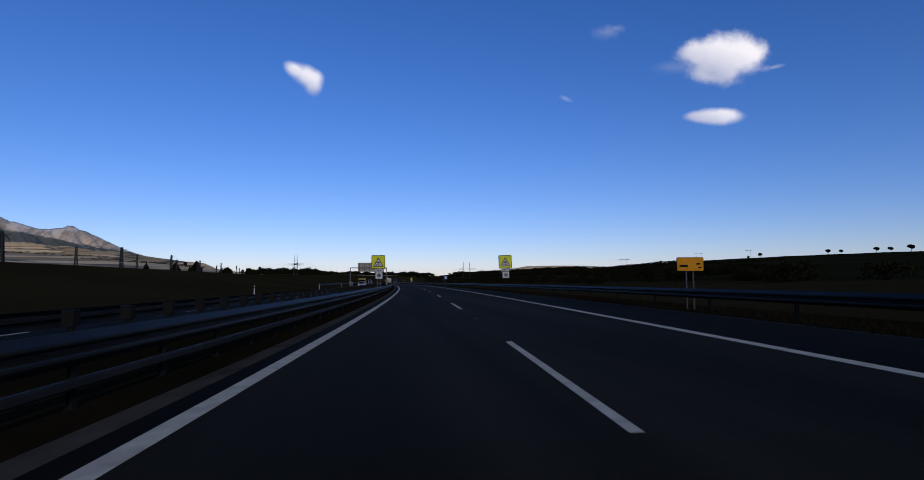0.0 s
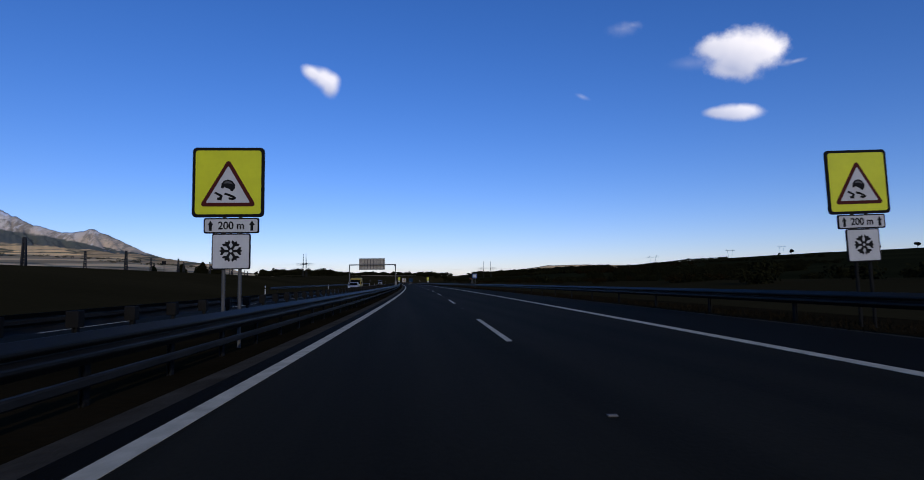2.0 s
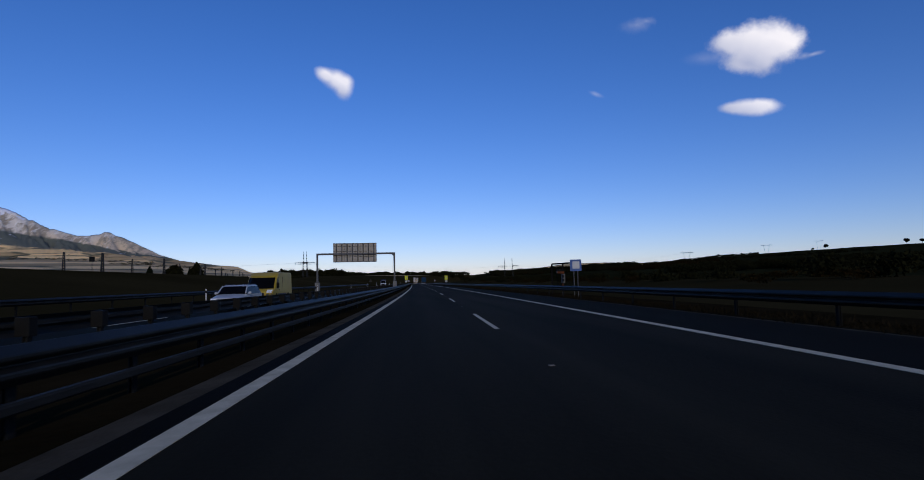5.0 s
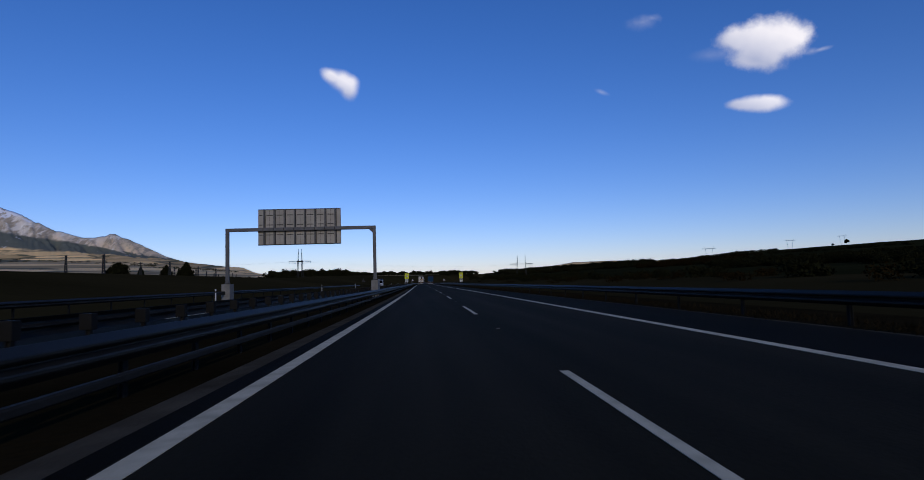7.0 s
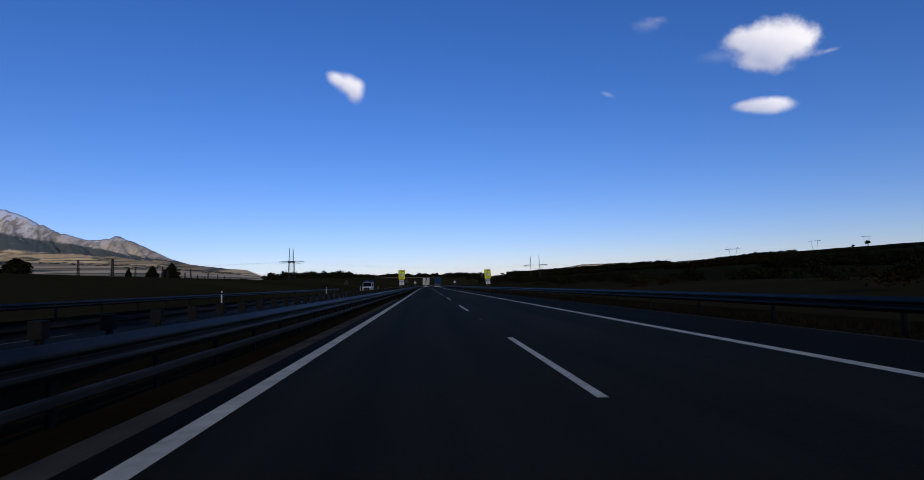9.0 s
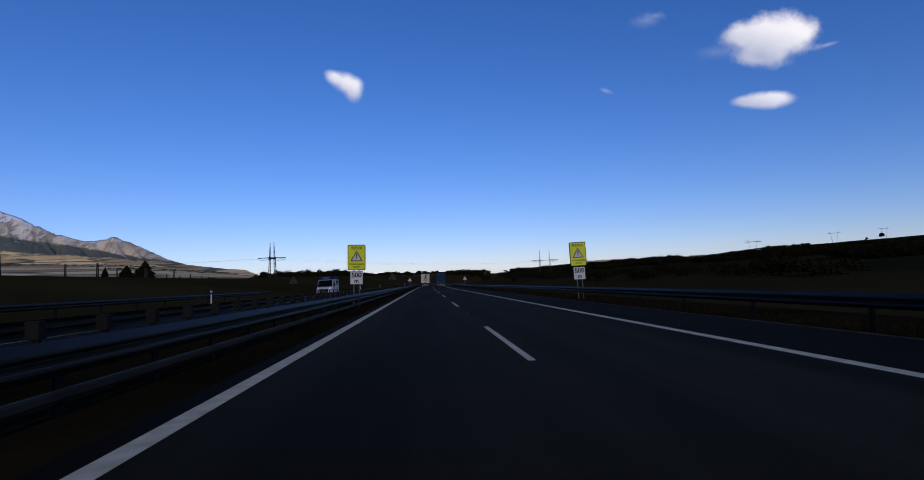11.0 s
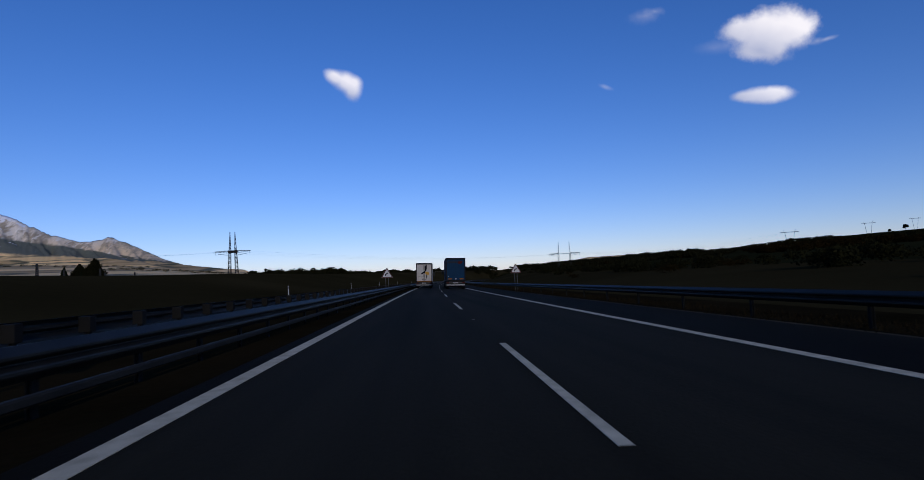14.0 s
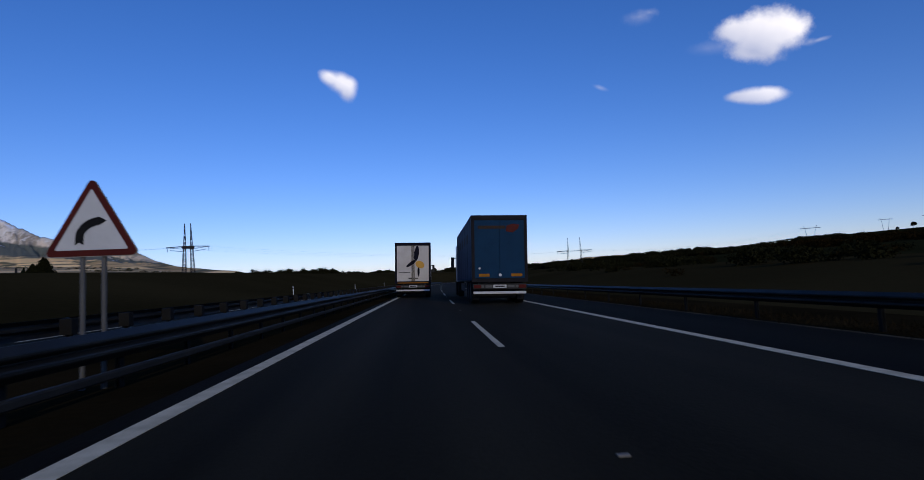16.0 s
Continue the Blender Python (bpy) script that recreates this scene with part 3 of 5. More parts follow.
def posts(parent, x, z0, z1, spacing, s0, s1, w=0.06, d=0.1, name="post", mat=POST, offset=0.0, depth=0.0):
    bm = box(-w / 2, -w / 2 + 0.012, -d / 2, d / 2, z0, z1)
    box(w / 2 - 0.012, w / 2, -d / 2, d / 2, z0, z1, bm=bm)
    box(-w / 2 + 0.012, w / 2 - 0.012, -0.006, 0.006, z0, z1, bm=bm)
    first = None
    for i in range(int((s1 - s0) / spacing)):
        if first is None:
            ob = part(name, bm, mat, parent)
            first = ob
        else:
            ob = first.copy()
            scene.collection.objects.link(ob)
        s = s0 + offset + i * spacing
        ob.matrix_basis = road_pose(s, x, sag(s, depth))


near_rail = thing("guard_rail", pose(0, 0, 0), "weathered galvanised double guard rail along the median, coloured as in shade", "guard rail", "median guard rails")
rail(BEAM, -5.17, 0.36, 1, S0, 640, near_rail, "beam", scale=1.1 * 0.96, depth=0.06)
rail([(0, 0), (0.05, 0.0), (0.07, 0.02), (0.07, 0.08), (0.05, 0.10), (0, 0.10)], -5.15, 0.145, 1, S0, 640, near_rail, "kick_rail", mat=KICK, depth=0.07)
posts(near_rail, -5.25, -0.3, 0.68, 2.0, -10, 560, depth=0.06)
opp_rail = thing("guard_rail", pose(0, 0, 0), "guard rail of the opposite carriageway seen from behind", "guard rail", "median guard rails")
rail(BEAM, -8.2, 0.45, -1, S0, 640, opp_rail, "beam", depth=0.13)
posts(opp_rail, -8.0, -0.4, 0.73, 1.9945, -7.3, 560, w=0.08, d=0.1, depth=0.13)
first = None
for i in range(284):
    ob = first.copy() if first else part("spacer_block", box(-0.11, 0.11, -0.1, 0.1, 0.46, 0.76, 0.012), SPACER, opp_rail, "steel spacer block, coloured as in shade")
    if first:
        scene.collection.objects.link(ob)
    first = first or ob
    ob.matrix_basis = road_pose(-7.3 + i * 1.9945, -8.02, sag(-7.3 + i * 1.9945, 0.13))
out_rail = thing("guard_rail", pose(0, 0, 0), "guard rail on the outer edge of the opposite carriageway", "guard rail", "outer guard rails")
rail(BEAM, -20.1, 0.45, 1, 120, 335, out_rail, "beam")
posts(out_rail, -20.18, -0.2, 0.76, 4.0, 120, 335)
right_rail = thing("guard_rail", pose(0, 0, 0), "steel guard rail beside the hard shoulder, coloured as in shade", "guard rail", "outer guard rails")
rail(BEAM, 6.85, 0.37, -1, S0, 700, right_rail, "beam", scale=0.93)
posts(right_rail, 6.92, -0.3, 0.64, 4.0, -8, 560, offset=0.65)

# ---- delineator posts of the far carriageway ----
first = None
for i in range(14):
    s = 14.15 + 49.85 * (i - 1)
    m = road_pose(s, -19.3 + 0.0013 * s, 0.0008 * s - 0.01)
    if first is None:
        first = thing("delineator_post", m, "slim white plastic roadside post with a black band", "delineator", "delineator posts")
        part("shaft", box(-0.048, 0.048, -0.045, 0.045, -0.7, 0.54, 0.012), WHITE, first)
        part("band", box(-0.049, 0.049, -0.046, 0.046, 0.54, 0.68, 0.012), BLACK, first, "black band")
        part("cap", plate([(-0.048, 0.68), (0.048, 0.68), (0.048, 0.81), (-0.048, 0.86)], -0.045, 0.045), WHITE, first)
    else:
        copy_thing(first, m)


# ---- signs ----
def sized(m, k):
    return m @ Matrix.Diagonal((k, k, k, 1))


def sign_posts(root, gap, top, low=-0.4, r=0.038, cx=0.0, mat=GREY_POST):
    for x in (cx - gap / 2, cx + gap / 2):
        part("post", rod((x, 0.05, low), (x, 0.05, top), r, 10), mat, root)


def warning_triangle(root, side, z, y):
    p = part("red_border", plate(round_triangle(side, side * 0.045, z), y - 0.006, y), RED, root, "dark red border")
    part("white_field", plate(round_triangle(side * 0.77, side * 0.012, z + side * 0.066), y - 0.012, y - 0.006), WHITE, p, "white field")
    return p


def winter_sign(m, o, post_mat):
    root = thing("warning_sign", m, "fluorescent yellow square ice warning sign above white plates", "road sign", "winter warning signs")
    part("rim", plate(rounded(1.5, 1.5, 0.09, 0, 3.18), -0.02, 0.015), BLACK, root)
    part("yellow_board", plate(rounded(1.37, 1.37, 0.06, 0, 3.18), -0.026, -0.02), YELLOW, root, "fluorescent yellow board")
    tri = warning_triangle(root, 1.19, 2.66, -0.026)
    # skidding car seen from behind, with its wheels and two wavy tracks
    car = plate([(-0.145, 3.075), (-0.135, 3.15), (-0.08, 3.215), (0.0, 3.235), (0.09, 3.205), (0.15, 3.12), (0.145, 3.045), (0.09, 2.98), (0.045, 3.0), (0.035, 3.03), (-0.085, 3.075),
                 (-0.1, 3.05), (-0.135, 3.045)], -0.044, -0.038)
    part("car_symbol", car, BLACK, tri, "black skidding car")
    part("window_symbol", plate([(-0.09, 3.15), (-0.06, 3.19), (0.0, 3.205), (0.065, 3.18), (0.1, 3.13), (0.0, 3.155)], -0.047, -0.044), GREY_POST, tri)
    for line in (((-0.26, 2.95), (-0.19, 2.915), (-0.13, 2.88), (-0.15, 2.845), (-0.21, 2.82), (-0.14, 2.812)),
                 ((-0.06, 2.93), (0.02, 2.905), (0.1, 2.87), (0.15, 2.835), (0.09, 2.815), (0.03, 2.83))):
        bm = bmesh.new()
        for a, b in zip(line, line[1:]):
            d = (Vector(b) - Vector(a)).normalized() * 0.024
            plate([(a[0] - d.y - d.x * 0.5, a[1] + d.x - d.y * 0.5), (a[0] + d.y - d.x * 0.5, a[1] - d.x - d.y * 0.5), (b[0] + d.y + d.x * 0.5, b[1] - d.x + d.y * 0.5),
                   (b[0] - d.y + d.x * 0.5, b[1] + d.x + d.y * 0.5)], -0.044, -0.038, bm)
        part("track_symbol", bm, BLACK, tri)
    # the lower plates and the posts sit a little to one side (o) of the board
    part("distance_rim", plate(rounded(1.15, 0.33, 0.04, o, 2.25), -0.02, 0.015), BLACK, root)
    plate_ = part("distance_plate", plate(rounded(1.09, 0.27, 0.03, o, 2.25), -0.026, -0.02), WHITE, root, "white distance plate")
    lettering("200 m", 0.23, BLACK, plate_, o, -0.03, 2.175, width=0.54)
    for x in (o - 0.43, o + 0.43):
        part("arrow", plate([(x - 0.03, 2.14), (x + 0.03, 2.14), (x + 0.03, 2.26), (x + 0.06, 2.26), (x, 2.36), (x - 0.06, 2.26), (x - 0.03, 2.26)],
                            -0.034, -0.028), BLACK, plate_)
    part("snow_rim", plate(rounded(0.8, 0.76, 0.04, o, 1.7), -0.02, 0.015), BLACK, root)
    snow = part("snow_plate", plate(rounded(0.75, 0.71, 0.03, o, 1.7), -0.026, -0.02), WHITE, root, "white plate with a snowflake")
    for k in range(6):
        a = radians(60 * k)
        c, s_ = math.cos(a), math.sin(a)
        pts = [(0.03, -0.028), (0.13, -0.028), (0.17, -0.085), (0.22, -0.085), (0.2, -0.03), (0.24, 0.0), (0.2, 0.03), (0.22, 0.085), (0.17, 0.085), (0.13, 0.028), (0.03, 0.028)]
        part("snowflake_arm", plate([(o + x * c - z * s_, 1.71 + x * s_ + z * c) for x, z in pts], -0.034, -0.028), BLACK, snow)
    sign_posts(root, 0.34, 3.6, -0.8, cx=o, mat=post_mat)
    return root


winter_sign(sized(road_pose(59.33, -5.63, 0.22), 0.937), 0.075, GREY_POST)
winter_sign(sized(road_pose(59.43, 7.73, 0.05, 0, -1.6), 0.93), 0.02, POST)


def caution_sign(m, label):
    root = thing("caution_sign", m, label, "road sign", "maintenance caution signs")
    part("rim", plate(rounded(0.97, 1.40, 0.08, 0, 2.55), -0.02, 0.03), BLACK, root)
    board = part("yellow_board", plate(rounded(0.89, 1.32, 0.06, 0, 2.55), -0.026, -0.02), YELLOW, root, "fluorescent yellow board")
    lettering("POZOR", 0.2, BLACK, board, 0, -0.03, 3.0, width=0.64)
    tri = warning_triangle(root, 0.68, 2.34, -0.026)
    part("exclamation_bar", plate([(-0.022, 2.56), (0.022, 2.56), (0.036, 2.72), (0.0, 2.75), (-0.036, 2.72)], -0.044, -0.038), BLACK, tri)
    part("exclamation_dot", plate(rounded(0.06, 0.06, 0.029, 0, 2.5), -0.044, -0.038), BLACK, tri)
    lettering("OTÁČANIE VOZIDIEL", 0.1, BLACK, board, 0, -0.03, 2.15, width=0.82)
    lettering("ÚDRŽBY", 0.1, BLACK, board, 0, -0.03, 2.0, width=0.36)
    part("distance_rim", plate(rounded(0.70, 0.74, 0.03, 0, 1.44), -0.02, 0.02), BLACK, root)
    low = part("distance_plate", plate(rounded(0.66, 0.70, 0.03, 0, 1.44), -0.026, -0.02), WHITE, root, "white distance plate")
    lettering("500", 0.36, BLACK, low, 0, -0.03, 1.47, width=0.54)
    lettering("m", 0.34, BLACK, low, 0, -0.03, 1.15, width=0.22)
    sign_posts(root, 0.3, 3.0)
    return root


caution_sign(road_pose(297.62, -5.455, 0.065, 0, 1.4), "yellow caution sign on two posts behind the median rail")
caution_sign(road_pose(298.72, 7.31, 0.0, 0, -1.8), "leaning yellow caution sign on two posts beside the hard shoulder")


def curve_sign(m, label):
    root = thing("curve_sign", m, label, "road sign", "curve warning signs")
    part("backing", plate(round_triangle(1.27, 0.06, -0.01), -0.01, 0.02), SIGN_BACK, root)
    tri = warning_triangle(root, 1.25, 0.0, -0.01)
    pts_o, pts_i = [], []
    for k in range(8):
        a = radians(180 - 82 * k / 7)
        pts_o.append((0.15 + 0.36 * math.cos(a), 0.24 + 0.29 * math.sin(a)))
        pts_i.append((0.15 + 0.25 * math.cos(a), 0.24 + 0.18 * math.sin(a)))
    arc = [(-0.21, 0.15), (-0.155, 0.185), (-0.10, 0.15)] + pts_i[1:] + [(0.20, 0.475)] + pts_o[::-1][:-1]
    part("bend_symbol", plate(arc, -0.03, -0.024), BLACK, tri, "black bend symbol")
    for x in (-0.15, 0.13):
        part("post", rod((x, 0.05, -2.7), (x, 0.05, 0.8), 0.034, 10), GREY_POST, root)
    return root


curve_sign(sized(road_pose(397.93, -5.53, 1.55, 0, 0.6), 0.925), "white triangular bend sign with red border behind the median rail")
curve_sign(sized(road_pose(399.05, 7.24, 1.70), 0.9), "white triangular bend sign with red border on the verge")


def sign_from_behind(m):
    root = thing("curve_sign", m, "grey metal back of a triangular sign for the opposite traffic", "road sign", "signs seen from behind")
    part("backing", plate(round_triangle(1.25, 0.06, 0.0), -0.01, 0.02), SHADED_BACK, root)
    for z, w in ((0.12, 0.82), (0.42, 0.52), (0.70, 0.26)):
        part("brace", box(-w / 2, w / 2, -0.04, -0.01, z - 0.018, z + 0.018), DARK_METAL, root)
    for x in (-0.13, 0.13):
        part("post", rod((x, -0.07, -2.0), (x, -0.07, 0.8), 0.036, 10), POST, root)


sign_from_behind(road_pose(346.3, -6.32, 1.62))
sign_from_behind(road_pose(347.9, -20.3, 1.64))

# orange information board at the start
info = thing("detour_sign", sized(road_pose(19.83, 7.91, -0.26), 1.08), "orange information board on two grey posts beside the hard shoulder", "road sign")
part("backing", plate(rounded(0.92, 0.46, 0.04, 0, 1.62), -0.01, 0.02), BLACK, info)
part("orange_board", plate(rounded(0.9, 0.44, 0.035, 0, 1.62), -0.016, -0.01), ORANGE, info, "orange board")
part("text_bar", box(-0.38, -0.08, -0.022, -0.016, 1.52, 1.6), BLACK, info)
part("text_bar", box(0.2, 0.34, -0.022, -0.016, 1.6, 1.66), BLACK, info)
part("text_bar", box(0.26, 0.38, -0.022, -0.016, 1.48, 1.53), BLACK, info)
sign_posts(info, 0.24, 1.7, -0.5, 0.024)

# ---- gantry over the opposite carriageway ----
gantry = thing("sign_gantry", sized(road_pose(219.35, -0.336, 0), 1.045), "grey steel portal with a large sign board seen from behind", "gantry")
part("beam", box(-18.96, -5.73, -0.16, 0.16, 6.0, 6.3, 0.03), PORTAL, gantry, "grey steel box beam")
for x in (-18.82, -5.87):
    part("column", box(x - 0.14, x + 0.14, -0.15, 0.15, 1.44, 6.12, 0.03), PORTAL, gantry)
    part("base_plate", box(x - 0.24, x + 0.24, -0.26, 0.26, 1.38, 1.44, 0.01), DARK_METAL, gantry)
    for sx in (-0.19, 0.19):
        part("bolt", rod((x + sx, -0.2, 1.43), (x + sx, -0.2, 1.52), 0.03, 6), DARK_METAL, gantry)
    for sx in (-1, 1):
        part("stiffener", plate([(x + sx * 0.138, 1.44), (x + sx * 0.23, 1.44), (x + sx * 0.138, 1.72)], -0.012, 0.012), PORTAL, gantry)
    lo, hi, fore = (x - 0.36, x + 0.36, -0.5) if x < -10 else (x - 0.22, x + 0.36, -1.5)
    part("plinth", box(lo, hi, fore, 0.6, -0.4, 1.38, 0.03), CONCRETE, gantry, "pale concrete plinth")
part("knee", plate([(-6.35, 6.002), (-6.01, 5.65), (-6.01, 6.002)], -0.08, 0.08), PORTAL, gantry)
board = part("sign_board", plate(rounded(7.33, 3.26, 0.12, -12.535, 6.37), 0.2, 0.23), SIGN_BACK, gantry, "beige aluminium sheets with riveted ribs")
part("board_rim", plate([(-16.2, 4.75), (-8.87, 4.75), (-8.87, 4.82), (-16.2, 4.82)], 0.15, 0.2), DARK_METAL, gantry)
part("board_rim", plate([(-16.2, 7.94), (-8.87, 7.94), (-8.87, 7.99), (-16.2, 7.99)], 0.16, 0.2), DARK_METAL, gantry)
for i in range(8):
    x = -9.32 - i * 0.9
    part("rib", box(x - 0.12, x + 0.0, 0.09, 0.2, 4.82, 7.94, 0.008), PORTAL, board, "light grey mounting rib")
    # Dark strip modelled in place of the shadow beside the rib.
    part("rib_shade", box(x + 0.0, x + 0.07, 0.12, 0.2, 4.82, 7.94), DARK_METAL, board)
    part("clamp", box(x - 0.1, x - 0.02, -0.19, -0.16, 6.05, 6.25, 0.01), DARK_METAL, board)
    part("seam", box(x + 0.42, x + 0.435, 0.185, 0.2, 4.82, 7.94), DARK_METAL, board)
    for z in (5.68, 6.58, 7.45):
        part("purlin", box(max(x - 0.75, -16.1), x - 0.2, 0.165, 0.2, z - 0.03, z + 0.03), DARK_METAL, board)

# ---- emergency call box with its glass screen ----
fr = thing("glass_shelter", pose(0, 0, 0), "dark steel frame with clear panes round the emergency telephone", "shelter")
CORNERS = [on_road(167.42, 9.67), on_road(165.55, 10.2), on_road(163.45, 10.92)]
for c in CORNERS:
    part("upright", box(-0.06, 0.06, -0.06, 0.06, -0.7, 2.5, 0.01), WOOD_FRAME, fr, at=Matrix.Translation(c))
for a, b in zip(CORNERS, CORNERS[1:]):
    d = b - a
    turn = Matrix.Translation(a) @ pose(0, 0, 0, 0, 0, math.degrees(math.atan2(d.y, d.x)))
    part("top_rail", box(0.05, d.length - 0.05, -0.05, 0.05, 2.4, 2.52, 0.01), WOOD_FRAME, fr, at=turn)
    part("bottom_rail", box(0.05, d.length - 0.05, -0.04, 0.04, 0.3, 0.4, 0.01), WOOD_FRAME, fr, at=turn)
    n = 2 if a is CORNERS[0] else 1
    for k in range(n):
        w0, w1 = 0.06 + k * (d.length - 0.12) / n, 0.06 + (k + 1) * (d.length - 0.12) / n
        part("pane", box(w0 + 0.03, w1 - 0.03, -0.006, 0.006, 0.42, 2.38), CLEAR, fr, "clear pane", at=turn)
        if k:
            part("mullion", box(w0 - 0.02, w0 + 0.02, -0.02, 0.02, 0.4, 2.4), WOOD_FRAME, fr, at=turn)
call = thing("emergency_telephone", road_pose(163.9, 9.55, -0.3), "orange emergency telephone pillar with a rounded head and plate", "telephone")
part("pillar", box(0.13, 0.23, -0.06, 0.06, -0.3, 1.3, 0.02), CALL_ORANGE, call)
part("head", plate(rounded(0.58, 0.36, 0.12, 0.0, 2.0), -0.18, 0.18), CALL_ORANGE, call, "orange rounded hood, coloured as in shade")
part("cap", plate(rounded(0.60, 0.17, 0.08, 0.0, 2.12), -0.2, 0.2), RUBBER, call, "dark rounded cap")
face = part("plate", plate(rounded(0.33, 0.75, 0.03, 0.18, 1.45), -0.24, -0.18), GREY_POST, call, "pale instruction plate")
part("text_bar", box(0.1, 0.26, -0.246, -0.24, 1.52, 1.72), BLACK, face)
part("text_bar", box(0.1, 0.26, -0.246, -0.24, 1.2, 1.4), BLACK, face)
info2 = thing("blue_sign", road_pose(160.65, 9.98, 0), "blue square sign with a white field on a grey post", "road sign")
part("board", plate(rounded(0.9, 0.9, 0.05, 0, 2.14), -0.02, 0.01), BLUE, info2)
part("white_field", plate(rounded(0.56, 0.56, 0.02, 0.02, 2.16), -0.026, -0.02), WHITE, info2)
sign_posts(info2, 0.3, 2.5, -0.6)


# ---- vegetation ----
def leaf_mesh(name, blobs, count, size, mat, seed):
    """Leaf clumps: small bent quads scattered in blobs (centre, radii), thinner towards the rim."""
    rng = np.random.default_rng(seed)
    weight = np.array([b[1][0] * b[1][1] * b[1][2] for b in blobs]) ** 0.75
    pick = rng.choice(len(blobs), count, p=weight / weight.sum())
    c = np.array([b[0] for b in blobs])[pick]
    r = np.array([b[1] for b in blobs])[pick]
    d = rng.normal(size=(count, 3))
    d /= np.linalg.norm(d, axis=1)[:, None]
    p = c + d * r * (rng.random((count, 1)) ** 0.45) * (0.8 + 0.35 * rng.random((count, 1)))
    a = rng.normal(size=(count, 3))
    a /= np.linalg.norm(a, axis=1)[:, None]
    b = np.cross(a, rng.normal(size=(count, 3)))
    b /= np.linalg.norm(b, axis=1)[:, None]
    k = size * (0.6 + 0.8 * rng.random((count, 1)))
    verts = np.stack([p - a * k, p - b * k * 0.6, p + a * k, p + b * k * 0.6], 1).reshape(-1, 3)
    faces = np.arange(count * 4).reshape(-1, 4).tolist()
    return mesh_of(name, verts, faces, mat)


def broadleaf(w, h, seed, mat=LEAF, leaves=1400, trunk=0.25):
    """Trunk, limbs and a crown, once; returned as (wood mesh, crown mesh)."""
    rng = np.random.default_rng(seed)
    bm = rod((0, 0, -0.5), (0, 0, h * 0.45), h * 0.028, 8, r2=h * 0.018)
    blobs = []
    for i in range(8):
        a, z = rng.uniform(0, 6.28), rng.uniform(0.3, 0.55) * h
        tip = Vector((math.cos(a) * w * 0.3, math.sin(a) * w * 0.3, z + rng.uniform(0.12, 0.3) * h))
        rod((0, 0, z * 0.8), tip, h * 0.012, 6, bm, h * 0.004)
        k = rng.uniform(0.2, 0.3)
        blobs.append((tuple(tip), (w * k, w * k, h * k * 0.75)))
    blobs.append(((0, 0, h * 0.78), (w * 0.25, w * 0.25, h * 0.2)))
    wood = bpy.data.meshes.new("trunk")
    bm.to_mesh(wood)
    bm.free()
    wood.materials.append(BARK)
    return wood, leaf_mesh("crown", blobs, leaves, w * 0.05, mat, seed)


def spruce(w, h, seed, leaves=7000):
    bm = rod((0, 0, -0.5), (0, 0, h * 0.97), h * 0.018, 8, r2=h * 0.002)
    rng = np.random.default_rng(seed)
    blobs = []
    for i in range(26):
        f = i / 25
        z = h * (0.08 + 0.88 * f)
        rad = w * 0.5 * (1 - f) ** 0.85 + 0.12
        for a in rng.uniform(0, 6.28, 3):
            blobs.append(((math.cos(a) * rad * 0.55, math.sin(a) * rad * 0.55, z), (rad * 0.6, rad * 0.6, h * 0.025)))
    wood = bpy.data.meshes.new("trunk")
    bm.to_mesh(wood)
    bm.free()
    wood.materials.append(BARK)
    return wood, leaf_mesh("crown", blobs, leaves, w * 0.07, NEEDLE, seed)


def plant(x, y, kind, meshes, label, category, group, scale=1.0, turn=0.0, sink=0.0):
    z = float(land_height(x, y)) - sink
    t = thing(kind, pose(x, y, z, 0, 0, turn), label, category, group)
    t.scale = (scale, scale, scale)
    for me, nm in zip(meshes, ("trunk", "crown")):
        part(nm, me, None, t)
    return t


rng = np.random.default_rng(7)
ROUND = broadleaf(9, 12, 3, leaves=4200)
BUSH = (broadleaf(3, 3, 33, leaves=10)[0], leaf_mesh("crown", [((0, 0, 3.2), (4.6, 4.6, 3.6)), ((2.4, 1, 2.0), (3, 3, 2.4)), ((-2.6, -1, 2.2), (3, 3, 2.6)),
                                                                       ((0.4, 0, 5.6), (2.4, 2.4, 2.0))], 4000, 0.5, LEAF, 34))
SPRUCE = spruce(6.5, 15, 4)
# the clump of dark trees in the field, and its neighbours
DENSE = (broadleaf(3, 6, 35, leaves=10)[0],
         leaf_mesh("crown", [((0, 0, 2.6), (8.6, 8.6, 3.4)), ((0.6, 0, 6.4), (7.4, 7.4, 3.6)), ((-1.5, 0, 8.0), (5.6, 5.6, 3.2)), ((0.4, 0, 10.6), (5.0, 5.0, 3.2)),
                             ((0.6, 0, 13.4), (3.0, 3.0, 2.6)), ((0.7, 0, 15.6), (1.4, 1.4, 1.6))], 11000, 0.5, LEAF, 36))
for x, y, me, top, tall, tn in ((-233.3, 774, DENSE, 27.6, 17.2, 10), (-277.8, 833.5, DENSE, 27.2, 17.2, 70), (-272.5, 829, SPRUCE, 24.5, 15, 130), (-283, 838, SPRUCE, 24, 15, 200),
                                (-243, 781, SPRUCE, 22, 15, 40)):
    plant(x, y, "tree", me, "dense dark tree in a clump standing in the open field", "tree", "field trees", (top - float(land_height(x, y))) / tall, tn)
